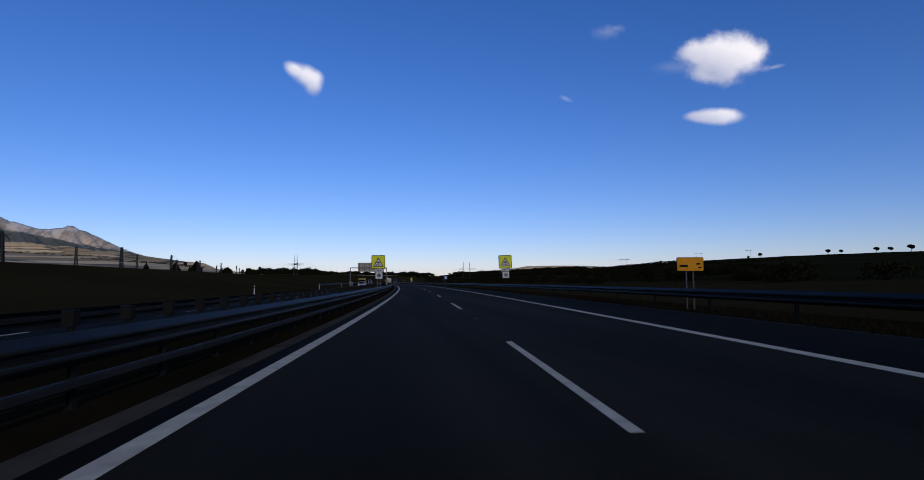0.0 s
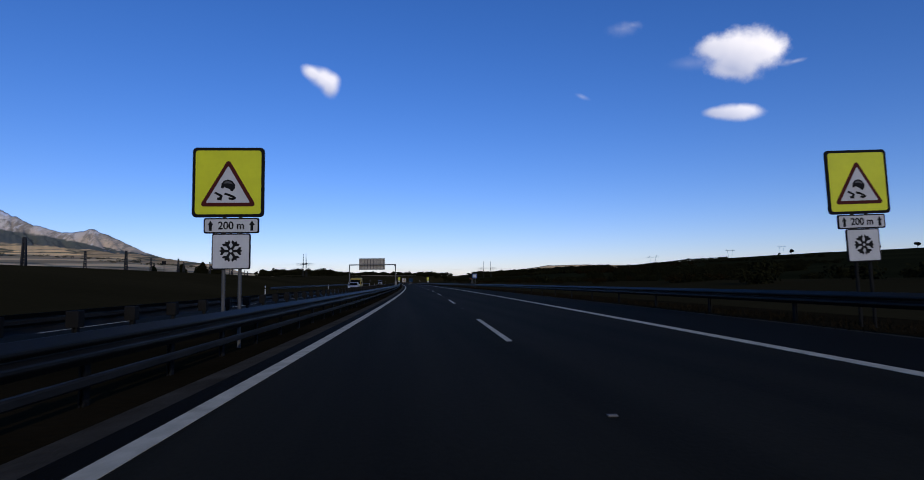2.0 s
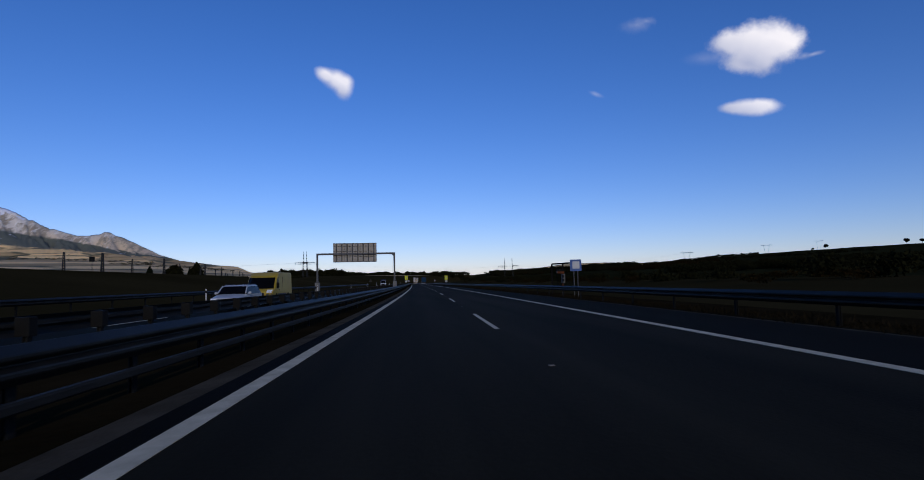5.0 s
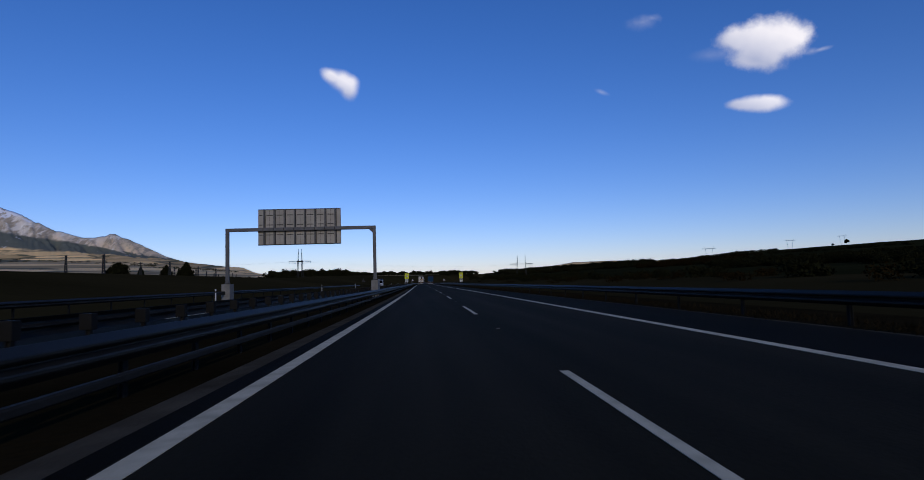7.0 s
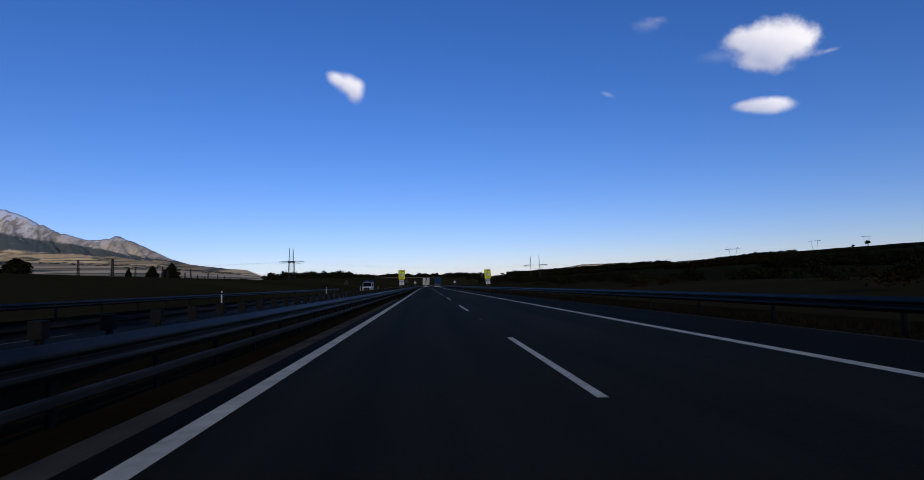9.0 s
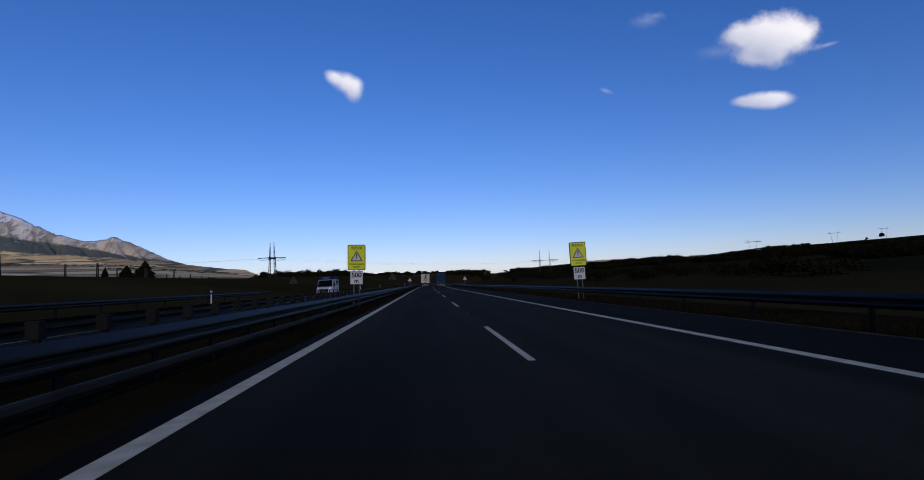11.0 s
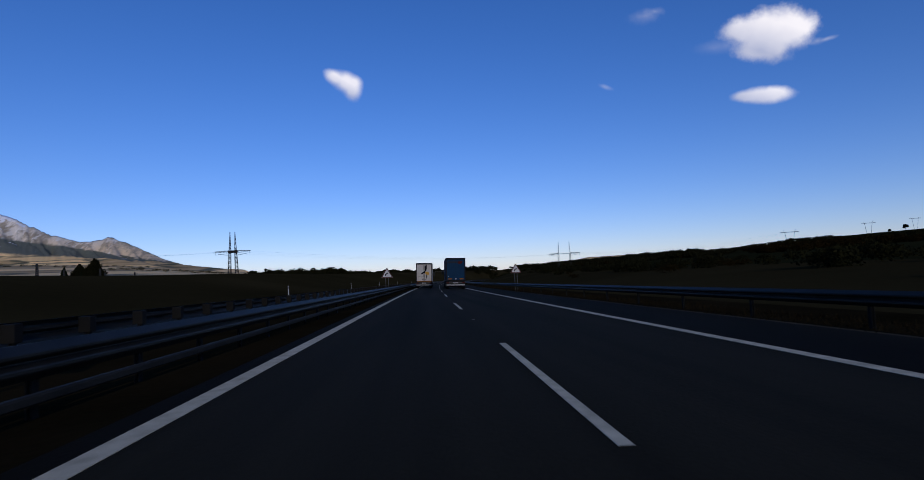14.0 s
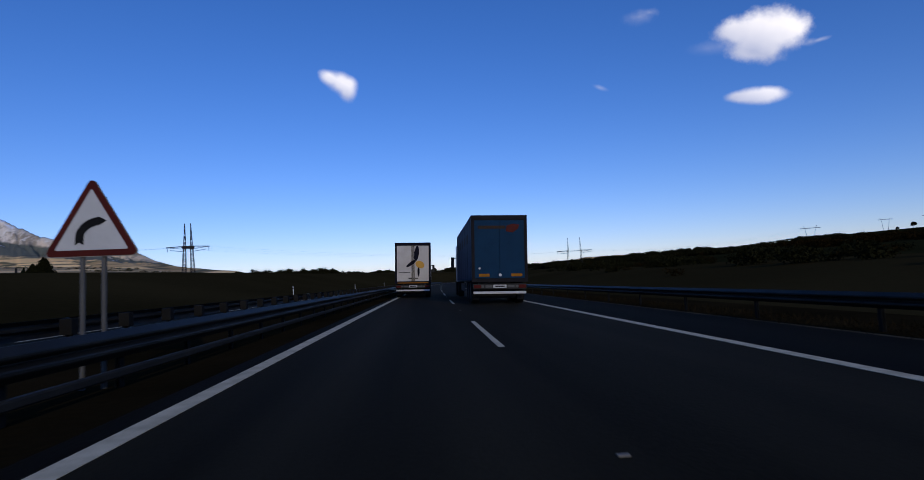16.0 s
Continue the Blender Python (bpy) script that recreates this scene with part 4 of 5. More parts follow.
for x, y, me, top, tall in ((-355.7, 943.7, SPRUCE, 31.5, 15), (-359, 946, SPRUCE, 28.5, 15), (-352, 941, SPRUCE, 26, 15)):
    plant(x, y, "tree", me, "dark pointed spruce beyond the field", "tree", "field trees", (top - float(land_height(x, y))) / tall, x)
for x, y, me, k in ((-93, 358, BUSH, 0.68), (-96, 360, BUSH, 0.5)):
    plant(x, y, "tree", me, "single dark round tree at the edge of the field", "tree", "field trees", k, x)
# trees on the ridge
for az, r, k, me in ((39.7, 2018, 1.5, ROUND), (38.7, 2000, 0.9, ROUND), (45.4, 1945, 1.5, ROUND), (46.4, 1945, 1.2, ROUND), (49.0, 1950, 1.5, ROUND),
                     (50.0, 1950, 1.4, ROUND), (51.4, 1950, 1.8, ROUND), (34.5, 1760, 0.8, ROUND), (31.4, 1500, 0.7, ROUND)):
    x, y = MID_POINT[0] + r * math.sin(radians(az)), MID_POINT[1] + r * math.cos(radians(az))
    plant(x, y, "tree", me, "lone round tree on the skyline of the hill", "tree", "ridge trees", k, az * 7)


def woodland(name, spots, w, h, per, size, mat, label, seed):
    """Far woods, hedges and scrub: one mesh of leaf clumps over many crowns."""
    g = np.random.default_rng(seed)
    blobs = []
    for x, y in spots:
        z = float(land_height(x, y))
        k = g.uniform(0.78, 1.16)
        for _ in range(3):
            blobs.append(((x + g.normal() * w * 0.3, y + g.normal() * w * 0.3, z + h * k * g.uniform(0.08, 0.62)),
                          (w * 0.5 * k, w * 0.5 * k, h * 0.36 * k)))
    ob = new(name, leaf_mesh(name, blobs, per * len(spots), size, mat, seed))
    return tagged(ob, label, "trees", kind="stuff")


def along(az0, az1, r0, r1, n, seed, spread=20.0):
    g = np.random.default_rng(seed)
    out = []
    for f in np.linspace(0, 1, n):
        a, r = radians(az0 + (az1 - az0) * f + g.normal() * 0.15), r0 + (r1 - r0) * f + g.normal() * spread
        out.append((MID_POINT[0] + r * math.sin(a), MID_POINT[1] + r * math.cos(a)))
    return out


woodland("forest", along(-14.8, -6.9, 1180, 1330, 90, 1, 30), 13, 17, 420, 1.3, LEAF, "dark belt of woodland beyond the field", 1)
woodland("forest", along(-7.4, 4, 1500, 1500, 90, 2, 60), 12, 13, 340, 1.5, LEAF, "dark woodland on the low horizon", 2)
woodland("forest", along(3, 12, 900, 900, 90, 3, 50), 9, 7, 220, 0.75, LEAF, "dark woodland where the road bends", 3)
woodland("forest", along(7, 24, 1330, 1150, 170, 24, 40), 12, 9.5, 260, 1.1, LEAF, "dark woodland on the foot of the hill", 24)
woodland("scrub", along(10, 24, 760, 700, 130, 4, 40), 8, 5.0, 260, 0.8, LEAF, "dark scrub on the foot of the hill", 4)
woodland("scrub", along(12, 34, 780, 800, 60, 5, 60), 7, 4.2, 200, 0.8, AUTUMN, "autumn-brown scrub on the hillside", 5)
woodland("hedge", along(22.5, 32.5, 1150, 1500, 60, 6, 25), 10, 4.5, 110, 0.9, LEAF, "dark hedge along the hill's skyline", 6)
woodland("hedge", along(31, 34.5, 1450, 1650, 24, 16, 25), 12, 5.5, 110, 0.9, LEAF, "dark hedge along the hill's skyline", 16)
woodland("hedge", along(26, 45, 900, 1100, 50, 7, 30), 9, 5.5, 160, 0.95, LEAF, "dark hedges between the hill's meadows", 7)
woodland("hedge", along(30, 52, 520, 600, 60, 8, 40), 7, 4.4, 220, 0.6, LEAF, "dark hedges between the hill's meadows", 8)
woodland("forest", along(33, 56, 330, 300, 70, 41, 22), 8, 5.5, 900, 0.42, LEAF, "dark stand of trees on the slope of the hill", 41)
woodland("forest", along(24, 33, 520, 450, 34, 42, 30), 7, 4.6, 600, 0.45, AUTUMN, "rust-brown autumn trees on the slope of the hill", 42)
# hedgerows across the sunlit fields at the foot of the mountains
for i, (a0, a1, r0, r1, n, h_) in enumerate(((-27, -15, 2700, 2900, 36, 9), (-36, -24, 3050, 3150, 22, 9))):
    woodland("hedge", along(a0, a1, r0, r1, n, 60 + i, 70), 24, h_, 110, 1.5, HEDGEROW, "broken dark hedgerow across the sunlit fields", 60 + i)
# scrub on the slope beyond the right guard rail
g = np.random.default_rng(12)
near_spots = [tuple(on_road(s_, 30 + abs(g.normal()) * 26 + 10 * g.random())[:2]) for s_ in g.uniform(60, 620, 120)]
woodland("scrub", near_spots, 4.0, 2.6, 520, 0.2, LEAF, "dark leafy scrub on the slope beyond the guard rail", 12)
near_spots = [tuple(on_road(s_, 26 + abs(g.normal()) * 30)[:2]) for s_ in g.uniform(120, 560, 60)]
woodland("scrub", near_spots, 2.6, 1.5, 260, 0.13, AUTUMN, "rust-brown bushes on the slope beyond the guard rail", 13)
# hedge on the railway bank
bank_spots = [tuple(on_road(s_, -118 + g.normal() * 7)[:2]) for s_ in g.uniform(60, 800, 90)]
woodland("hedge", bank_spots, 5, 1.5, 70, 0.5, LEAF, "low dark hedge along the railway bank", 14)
# tufts of dry grass along the verges
STRAW = material("dry_straw", (0.006, 0.0048, 0.0025), (0.02, 0.0145, 0.0075), 0.95, scale=0.5, fine=8, bump=0, spec=0.0)
g = np.random.default_rng(21)
verts, faces = [], []
for s_, x_ in zip(g.uniform(5, 470, 60000), g.uniform(6.15, 9.5, 60000)):
    p = on_road(s_, x_, -0.04 - 0.07 * max(0, x_ - 6.4))
    a, hgt, w_ = g.uniform(0, 6.28), g.uniform(0.04, 0.11 + 0.05 * (x_ - 6.15)), g.uniform(0.006, 0.02)
    d = Vector((math.cos(a), math.sin(a), 0))
    k = len(verts)
    verts += [p - d * w_, p + d * w_, p + Vector((g.normal() * 0.08, g.normal() * 0.08, hgt))]
    faces.append((k, k + 1, k + 2))
tagged(new("grass", mesh_of("grass", verts, faces, STRAW)), "dry autumn grass tufts on the verge", "grass", kind="stuff")

# ---- mountains ----
CREST = ((-75, 8.6), (-60, 8.3), (-50, 8.0), (-42, 7.5), (-38, 7.0), (-36, 7.0), (-34.9, 6.75), (-33.6, 6.27), (-32.4, 5.6), (-31.25, 5.06), (-30, 4.66),
         (-29.2, 4.45), (-28.3, 4.53), (-27.7, 4.6), (-27.3, 4.86), (-26.9, 4.76), (-26.4, 4.5), (-25.75, 4.26), (-24.4, 3.55), (-23, 2.8), (-21.5, 2.35), (-20, 2.1), (-18, 1.85),
         (-16.5, 1.7), (-15.7, 1.3), (-14, 0.8), (-12, 0.4))
azs = np.arange(-75, -11.9, 0.1)
vs = np.concatenate([np.linspace(0, 1, 48), [1.04, 1.1]])
verts = []
for az in azs:
    e = np.interp(az, *zip(*CREST)) + 0.05 * noise.noise(Vector((az * 1.7, 0.4, 2.2))) + (0.17 * (0.25 - abs(noise.noise(Vector((az * 2.6, 3.4, 1.2))))) + 0.05 * noise.noise(Vector((az * 7.0, 1.4, 2.2)))) * float(smooth01((-29.5 - az) / 2))
    low = min(1.3, e * 0.45)
    crest_r = 4600 / math.cos(radians(max(az, -60) - 6))
    for v in vs:
        r = crest_r * (0.76 + 0.24 * min(v, 1.0) + max(0, v - 1) * 0.3)
        a = radians(az)
        x, y = MID_POINT[0] + r * math.sin(a), MID_POINT[1] + r * math.cos(a)
        el = low + (e - low) * min(v, 1.0) ** 1.35
        z = r * math.tan(radians(el)) - max(0, v - 1) * 2500
        rough = max(0.0, min(1.0, (e - 2) / 2.5)) * (0.04 + 0.96 * float(smooth01((v - 0.58) / 0.27)))
        q = Vector((az * 0.55, v * 2.6, 0.3))
        gully = abs(noise.noise(Vector((az * 0.8 + v * 2.4, v * 1.6, 1.7)))) * 95 + abs(noise.noise(q * 4)) * 42 + noise.noise(q * 11) * 12
        z -= rough * gully * (1 - 0.92 * float(smooth01((v - 0.8) / 0.2)))
        verts.append((x, y, z))
K = len(vs)
faces = [(i * K + j, (i + 1) * K + j, (i + 1) * K + j + 1, i * K + j + 1) for i in range(len(azs) - 1) for j in range(K - 1)]
mountain = new("mountain", mesh_of("mountain", verts, faces, MOUNTAIN, smooth=True))
tagged(mountain, "sunlit rocky mountain range with dark forested foot and snow streaks", "mountain", kind="structure")


# low sunlit hill far beyond the woods on the right
HILL_CREST = ((7, 0.2), (10, 0.62), (12, 0.8), (14, 1.1), (16, 1.36), (19, 1.4), (21.5, 1.34), (24, 1.24), (26, 1.1), (29, 0.8), (32, 0.2))
verts = []
azs = np.arange(7, 32.01, 0.25)
for az in azs:
    e = np.interp(az, *zip(*HILL_CREST)) + 0.03 * noise.noise(Vector((az * 1.3, 4.4, 2.2)))
    for v in (0, 0.2, 0.4, 0.6, 0.8, 0.92, 1.0, 1.1):
        r = 3350 + 220 * v
        a = radians(az)
        verts.append((MID_POINT[0] + r * math.sin(a), MID_POINT[1] + r * math.cos(a), 2 + r * math.tan(radians(e * min(v, 1.0) ** 0.8)) - max(0, v - 1) * 300))
faces = [(i * 8 + j, (i + 1) * 8 + j, (i + 1) * 8 + j + 1, i * 8 + j + 1) for i in range(len(azs) - 1) for j in range(7)]
tagged(new("far_hill", mesh_of("far_hill", verts, faces, STUBBLE, smooth=True)), "low sunlit stubble hill beyond the dark woods", "hill", kind="structure")
woodland("hedge", along(13, 24, 3330, 3380, 40, 31, 20), 16, 10, 90, 1.8, LEAF, "dark tree rows on the far sunlit hill", 31)


# ---- masts, pylons and wires ----
def lattice(bm, base, top, w0, w1, n, r=0.08):
    """A square lattice leg of angle steel."""
    base, top = Vector(base), Vector(top)
    ring = []
    for i in range(n + 1):
        f = i / n
        c, w = base.lerp(top, f), (w0 + (w1 - w0) * f) / 2
        ring.append([c + Vector((sx * w, sy * w, 0)) for sx, sy in ((-1, -1), (1, -1), (1, 1), (-1, 1))])
    for i in range(n):
        for k in range(4):
            rod(ring[i][k], ring[i + 1][k], r, 4, bm)
            rod(ring[i][k], ring[i + 1][(k + 1) % 4], r * 0.6, 4, bm)
            rod(ring[i][(k + 1) % 4], ring[i + 1][k], r * 0.6, 4, bm)
    return bm


def portal_pylon(x, y, top, rz, label, bold=1.0, legs=1.9, reach=8.8):
    """Portal power pylon: two lattice masts, spikes above a crossarm, a strut and insulators."""
    z = float(land_height(x, y))
    t = thing("power_pylon", pose(x, y, z, 0, 0, rz), label, "pylon", "power pylons")
    h = top - z
    arm = h * 0.56
    for sx in (-1, 1):
        part("mast", lattice(bmesh.new(), (sx * legs, 0, -0.5), (sx * (legs - 0.5), 0, arm), 1.5, 0.9, 6, 0.09 * bold), IRON, t)
        part("spike", lattice(bmesh.new(), (sx * (legs - 0.5), 0, arm), (sx * (legs - 0.7), 0, h), 0.9, 0.12, 4, 0.07 * bold), IRON, t)
    bm = lattice(bmesh.new(), (-legs - 0.4, 0, arm), (legs + 0.4, 0, arm), 1.0, 1.0, 5, 0.1 * bold)
    part("bridge", box(-legs - 0.4, legs + 0.4, -0.5, 0.5, arm - 0.7, arm + 0.6, bm=bm), IRON, t) if legs < 3 else part("bridge", bm, IRON, t)
    for sx in (-1, 1):
        b = rod((sx * (legs - 0.2), 0, arm + 0.4), (sx * reach, 0, arm + 0.1), 0.17 * bold, 5)
        rod((sx * (legs - 0.2), 0, arm - 0.8), (sx * reach, 0, arm + 0.1), 0.09 * bold, 5, b)
        rod((sx * (legs - 0.2), 0, arm - 1.9), (sx * (reach - 1.6), 0, arm - 1.1), 0.1 * bold, 5, b)
        for f in (0.3, 0.6):
            rod((sx * (legs + 0.3 + (reach - legs - 0.3) * f), 0, arm + 0.4), (sx * (legs + 0.3 + (reach - legs - 0.3) * f), 0, arm - 0.8 * (1 - f)), 0.06 * bold, 4, b)
        part("crossarm", b, IRON, t)
        part("insulator", rod((sx * (reach - 0.4), 0, arm), (sx * (reach - 0.4), 0, arm - 1.8), 0.09 * bold, 6), IRON, t)
    return t


LEFT_PYLON, RIGHT_PYLON = (-91.0, 639.5), (125.5, 817.0)
portal_pylon(*LEFT_PYLON, 29.6, 2, "lattice steel power pylon with two spiked masts and a crossarm", 1.1)
portal_pylon(*RIGHT_PYLON, 27.0, -15, "lattice steel portal pylon with widely spaced spiked masts", 1.3, 5.2, 13.0)


def vee_pylon(x, y, h, k=1.0):
    z = float(land_height(x, y))
    t = thing("power_pylon", pose(x, y, z, 0, 0, -32), "slender pale V-legged power pylon behind the hill's skyline", "pylon", "skyline pylons")
    t.scale = (k, k, 1)
    for sx in (-1, 1):
        part("leg", rod((sx * 2.2, 0, -6), (sx * 6.5, 0, h), 0.3, 5, r2=0.24), IRON, t)
        part("peak", rod((sx * 6.5, 0, h), (sx * 8.6, 0, h + 3.0), 0.2, 5), IRON, t)
    part("crossarm", rod((-12.5, 0, h), (12.5, 0, h), 0.32, 5), IRON, t)
    return t


for x, y, top in ((452.7, 1003.4, 39.5), (733, 1217.7, 60.5), (1013, 1432, 80.0)):
    vee_pylon(x, y, max(8.0, top - float(land_height(x, y)) - 2.4), 0.8)

# railway masts along the bank
NEAR_ROW = [(53.5, -70.6), (112, -75.5), (170.8, -80.4), (230.5, -87.8), (300.5, -98.2), (353, -102), (414, -108.5), (480, -124), (537.5, -138.4),
            (594, -156), (650, -178), (706, -203)]
FAR_ROW = [(59, -85), (117, -90), (174.2, -93.9), (235.5, -102), (299, -108.6), (359, -117), (420, -123.5), (485, -139), (534, -149.5), (591, -170), (646, -192), (701, -218)]
MASTS = [(s_, x_, 11.2 + 0.55 * min(i, 5) + 0.1 * max(0, i - 5) + extra) for row, extra in ((NEAR_ROW, 0.0), (FAR_ROW, 0.35)) for i, (s_, x_) in enumerate(row)]
first = None
for i, (s_, x_, top) in enumerate(MASTS):
    p = on_road(s_, x_)
    z = float(land_height(p.x, p.y)) - 0.2
    m = pose(p.x, p.y, z, 0, 0, 8 + i) @ Matrix.Diagonal((1, 1, (p.z + top - z) / 8.0, 1))
    if first is None:
        first = thing("railway_mast", m, "dark lattice railway mast with a catenary bracket", "mast", "railway masts")
        part("mast", lattice(bmesh.new(), (0, 0, -0.4), (0, 0, 8.0), 0.85, 0.36, 10, 0.15), IRON, first)
        b = rod((0, 0, 7.2), (1.5, 0, 7.3), 0.03, 5)
        rod((0, 0, 6.3), (1.4, 0, 7.25), 0.025, 5, b)
        part("bracket", b, IRON, first)
        part("insulator", rod((0.25, 0, 7.215), (0.6, 0, 7.24), 0.06, 6), IRON, first)
    else:
        copy_thing(first, m)


# railway signal between the masts
p = on_road(318.7, -111.0)
z = float(land_height(p.x, p.y))
signal = thing("railway_signal", pose(p.x, p.y, z, 0, 0, 8), "black square railway signal board on a slim post", "signal")
h_ = p.z + 11.2 - z
part("post", rod((0, 0.12, -0.4), (0, 0.12, h_ + 0.8), 0.09, 8), IRON, signal)
part("board", plate(rounded(1.7, 1.7, 0.12, 0, h_), -0.04, 0.04), BLACK, signal)
part("hood", box(-0.5, 0.5, -0.4, -0.04, h_ + 0.5, h_ + 0.56, 0.01), BLACK, signal)


def wire(name, a, b, sag, r, label, n=14):
    cu = bpy.data.curves.new(name, "CURVE")
    cu.dimensions, cu.bevel_depth, cu.bevel_resolution = "3D", r, 0
    sp = cu.splines.new("POLY")
    sp.points.add(n)
    for i in range(n + 1):
        f = i / n
        p = Vector(a).lerp(Vector(b), f)
        sp.points[i].co = (p.x, p.y, p.z - sag * 4 * f * (1 - f), 1)
    tmp = bpy.data.objects.new(name, cu)
    me = bpy.data.meshes.new_from_object(tmp)
    bpy.data.objects.remove(tmp)
    me.materials.append(IRON)
    return tagged(new(name, me), label, "wire", "overhead wires")


lx, ly, rx_, ry_ = *LEFT_PYLON, *RIGHT_PYLON
zl, zr = float(land_height(lx, ly)), float(land_height(rx_, ry_))
zl, zr = zl + 0.56 * (29.6 - zl), zr + 0.56 * (27.0 - zr)
for dx in (-8.4, 0, 8.4):
    wire("power_cable", (lx + dx, ly, zl), (rx_ + dx * 1.4, ry_ - dx * 0.4, zr), 4, 0.012, "thin power cable between the pylons")
    wire("power_cable", (lx + dx, ly, zl), (-400 + dx, 470 - dx * 0.3, zl + 4), 6, 0.012, "thin power cable between the pylons")
    wire("power_cable", (rx_ + dx * 1.4, ry_ - dx * 0.4, zr), (452.7 + dx, 1003.4, 38), 7, 0.012, "thin power cable between the pylons")


# ---- lorries ----
def wheel(parent, x, y, r=0.5, w=0.32, name="wheel"):
    bm = rod((x - w / 2, y, r), (x + w / 2, y, r), r, 20)
    ob = part(name, bm, RUBBER, parent, smooth=False)
    side = 1 if x > 0 else -1
    part("rim", rod((x + side * (w / 2 - 0.03), y, r), (x + side * (w / 2 + 0.01), y, r), r * 0.55, 14), TRUCK_GREY, ob)
    return ob


def lorry(m, label, body_mat, door_mat, frame_mat, top):
    t = thing("lorry", m, label, "lorry", "lorries")
    w, L = 1.275, 13.6
    body = part("trailer_body", box(-w, w, 0.03, L, 1.08, top, 0.03), body_mat, t)
    part("roof_rim", box(-w - 0.005, w + 0.005, -0.02, L + 0.02, top - 0.07, top + 0.02, 0.015), frame_mat, body)
    for x in (-w + 0.07, w - 0.07):
        part("corner_post", box(x - 0.07, x + 0.07, -0.025, 0.06, 1.05, top - 0.05, 0.015), frame_mat, body)
    part("header", box(-w, w, -0.025, 0.05, top - 0.2, top - 0.03, 0.015), frame_mat, body)
    part("sill", box(-w, w, -0.03, 0.08, 1.0, 1.17, 0.015), frame_mat, body)
    for x0, x1 in ((-w + 0.14, -0.004), (0.004, w - 0.14)):
        part("rear_door", box(x0, x1, -0.012, 0.03, 1.18, top - 0.21, 0.012), door_mat, body)
    # Added dark sheet that stands in for the shade below the trailer.
    part("underside_shade", box(-0.84, 0.84, 0.78, 0.8, 0.26, 0.78), RUBBER, t, "dark sheet standing in for the shade under the trailer")
    part("chassis", box(-0.5, 0.5, 0.2, 12.6, 0.78, 1.06, 0.02), DARK_METAL, t)
    part("underrun_bar", box(-1.2, 1.2, 0.05, 0.17, 0.47, 0.58, 0.02), WHITE, t, "white underrun bar")
    lights = part("lamp_bar", box(-1.22, 1.22, 0.06, 0.18, 0.68, 0.93, 0.02), DARK_METAL, t)
    for sx in (-1, 1):
        part("tail_lamp", box(min(sx * 0.86, sx * 1.18), max(sx * 0.86, sx * 1.18), 0.03, 0.07, 0.73, 0.88, 0.01), TAIL_RED, lights, "red tail lamp")
        part("reverse_lamp", box(min(sx * 0.72, sx * 0.84), max(sx * 0.72, sx * 0.84), 0.035, 0.07, 0.75, 0.86, 0.01), GREY_POST, lights, "clear lamp")
    part("plate", box(-0.3, 0.3, 0.035, 0.06, 0.74, 0.88, 0.006), WHITE, lights, "white registration plate")
    part("plate_bar", box(-0.22, 0.22, 0.028, 0.035, 0.78, 0.84), BLACK, lights)
    for x0, x1 in ((-0.66, -0.34), (0.34, 0.66)):
        part("pale_strip", box(x0, x1, 0.036, 0.062, 0.75, 0.86, 0.006), GREY_POST, lights)
    for y in (1.4, 2.75, 4.1):
        for x in (-1.06, 1.06):
            wheel(t, x, y, 0.5, 0.34)
    for x in (-1.06, 1.06):
        part("mudflap", box(x - 0.19 if x > 0 else x - 0.14, x + 0.14 if x > 0 else x + 0.19, 0.72, 0.75, 0.2, 0.8), RUBBER, t)
        part("landing_leg", box(x * 0.6 - 0.05, x * 0.6 + 0.05, 9.0, 9.1, 0.3, 1.06), DARK_METAL, t)
    for x in (-w + 0.02, w - 0.02):
        part("side_guard", box(x - 0.02, x + 0.02, 5.2, 8.6, 0.5, 0.92, 0.01), DARK_METAL, t)
    # tractor
    cab = part("cab", box(-1.24, 1.24, 14.2, 16.4, 0.95, 3.6, 0.12), door_mat if door_mat is TRUCK_WHITE else VAN_WHITE, t)
    part("windscreen", box(-1.1, 1.1, 16.38, 16.42, 1.9, 3.0, 0.02), GLASS, cab)
    for sx in (-1, 1):
        part("mirror_arm", rod((sx * 1.2, 15.9, 2.7), (sx * 1.5, 15.8, 2.7), 0.03, 6), DARK_METAL, cab)
        part("mirror", box(min(sx * 1.38, sx * 1.62), max(sx * 1.38, sx * 1.62), 15.7, 15.85, 2.0, 2.75, 0.03), DARK_METAL, cab, "black mirror housing")
        wheel(t, sx * 1.05, 12.9, 0.5, 0.34)
        wheel(t, sx * 1.08, 15.9, 0.5, 0.32)
    part("tractor_frame", box(-0.45, 0.45, 11.8, 16.2, 0.6, 0.95, 0.02), DARK_METAL, t)
    return t, body


blue, body = lorry(road_pose(416.2, 1.8, 0, 0, 2.2), "lorry with a dark blue curtain-sided trailer, orange print on the rear", TRUCK_BLUE, TRUCK_BLUE, TRUCK_GREY, 4.02)
part("print_bar", box(-0.98, 0.28, -0.018, -0.012, 3.42, 3.56), FADED, body, "faded orange print")
part("print_shape", plate([(0.3, 3.3), (0.62, 3.24), (0.86, 3.42), (0.92, 3.6), (0.6, 3.64), (0.34, 3.55)], -0.018, -0.012), TAIL_RED, body, "dull red print")
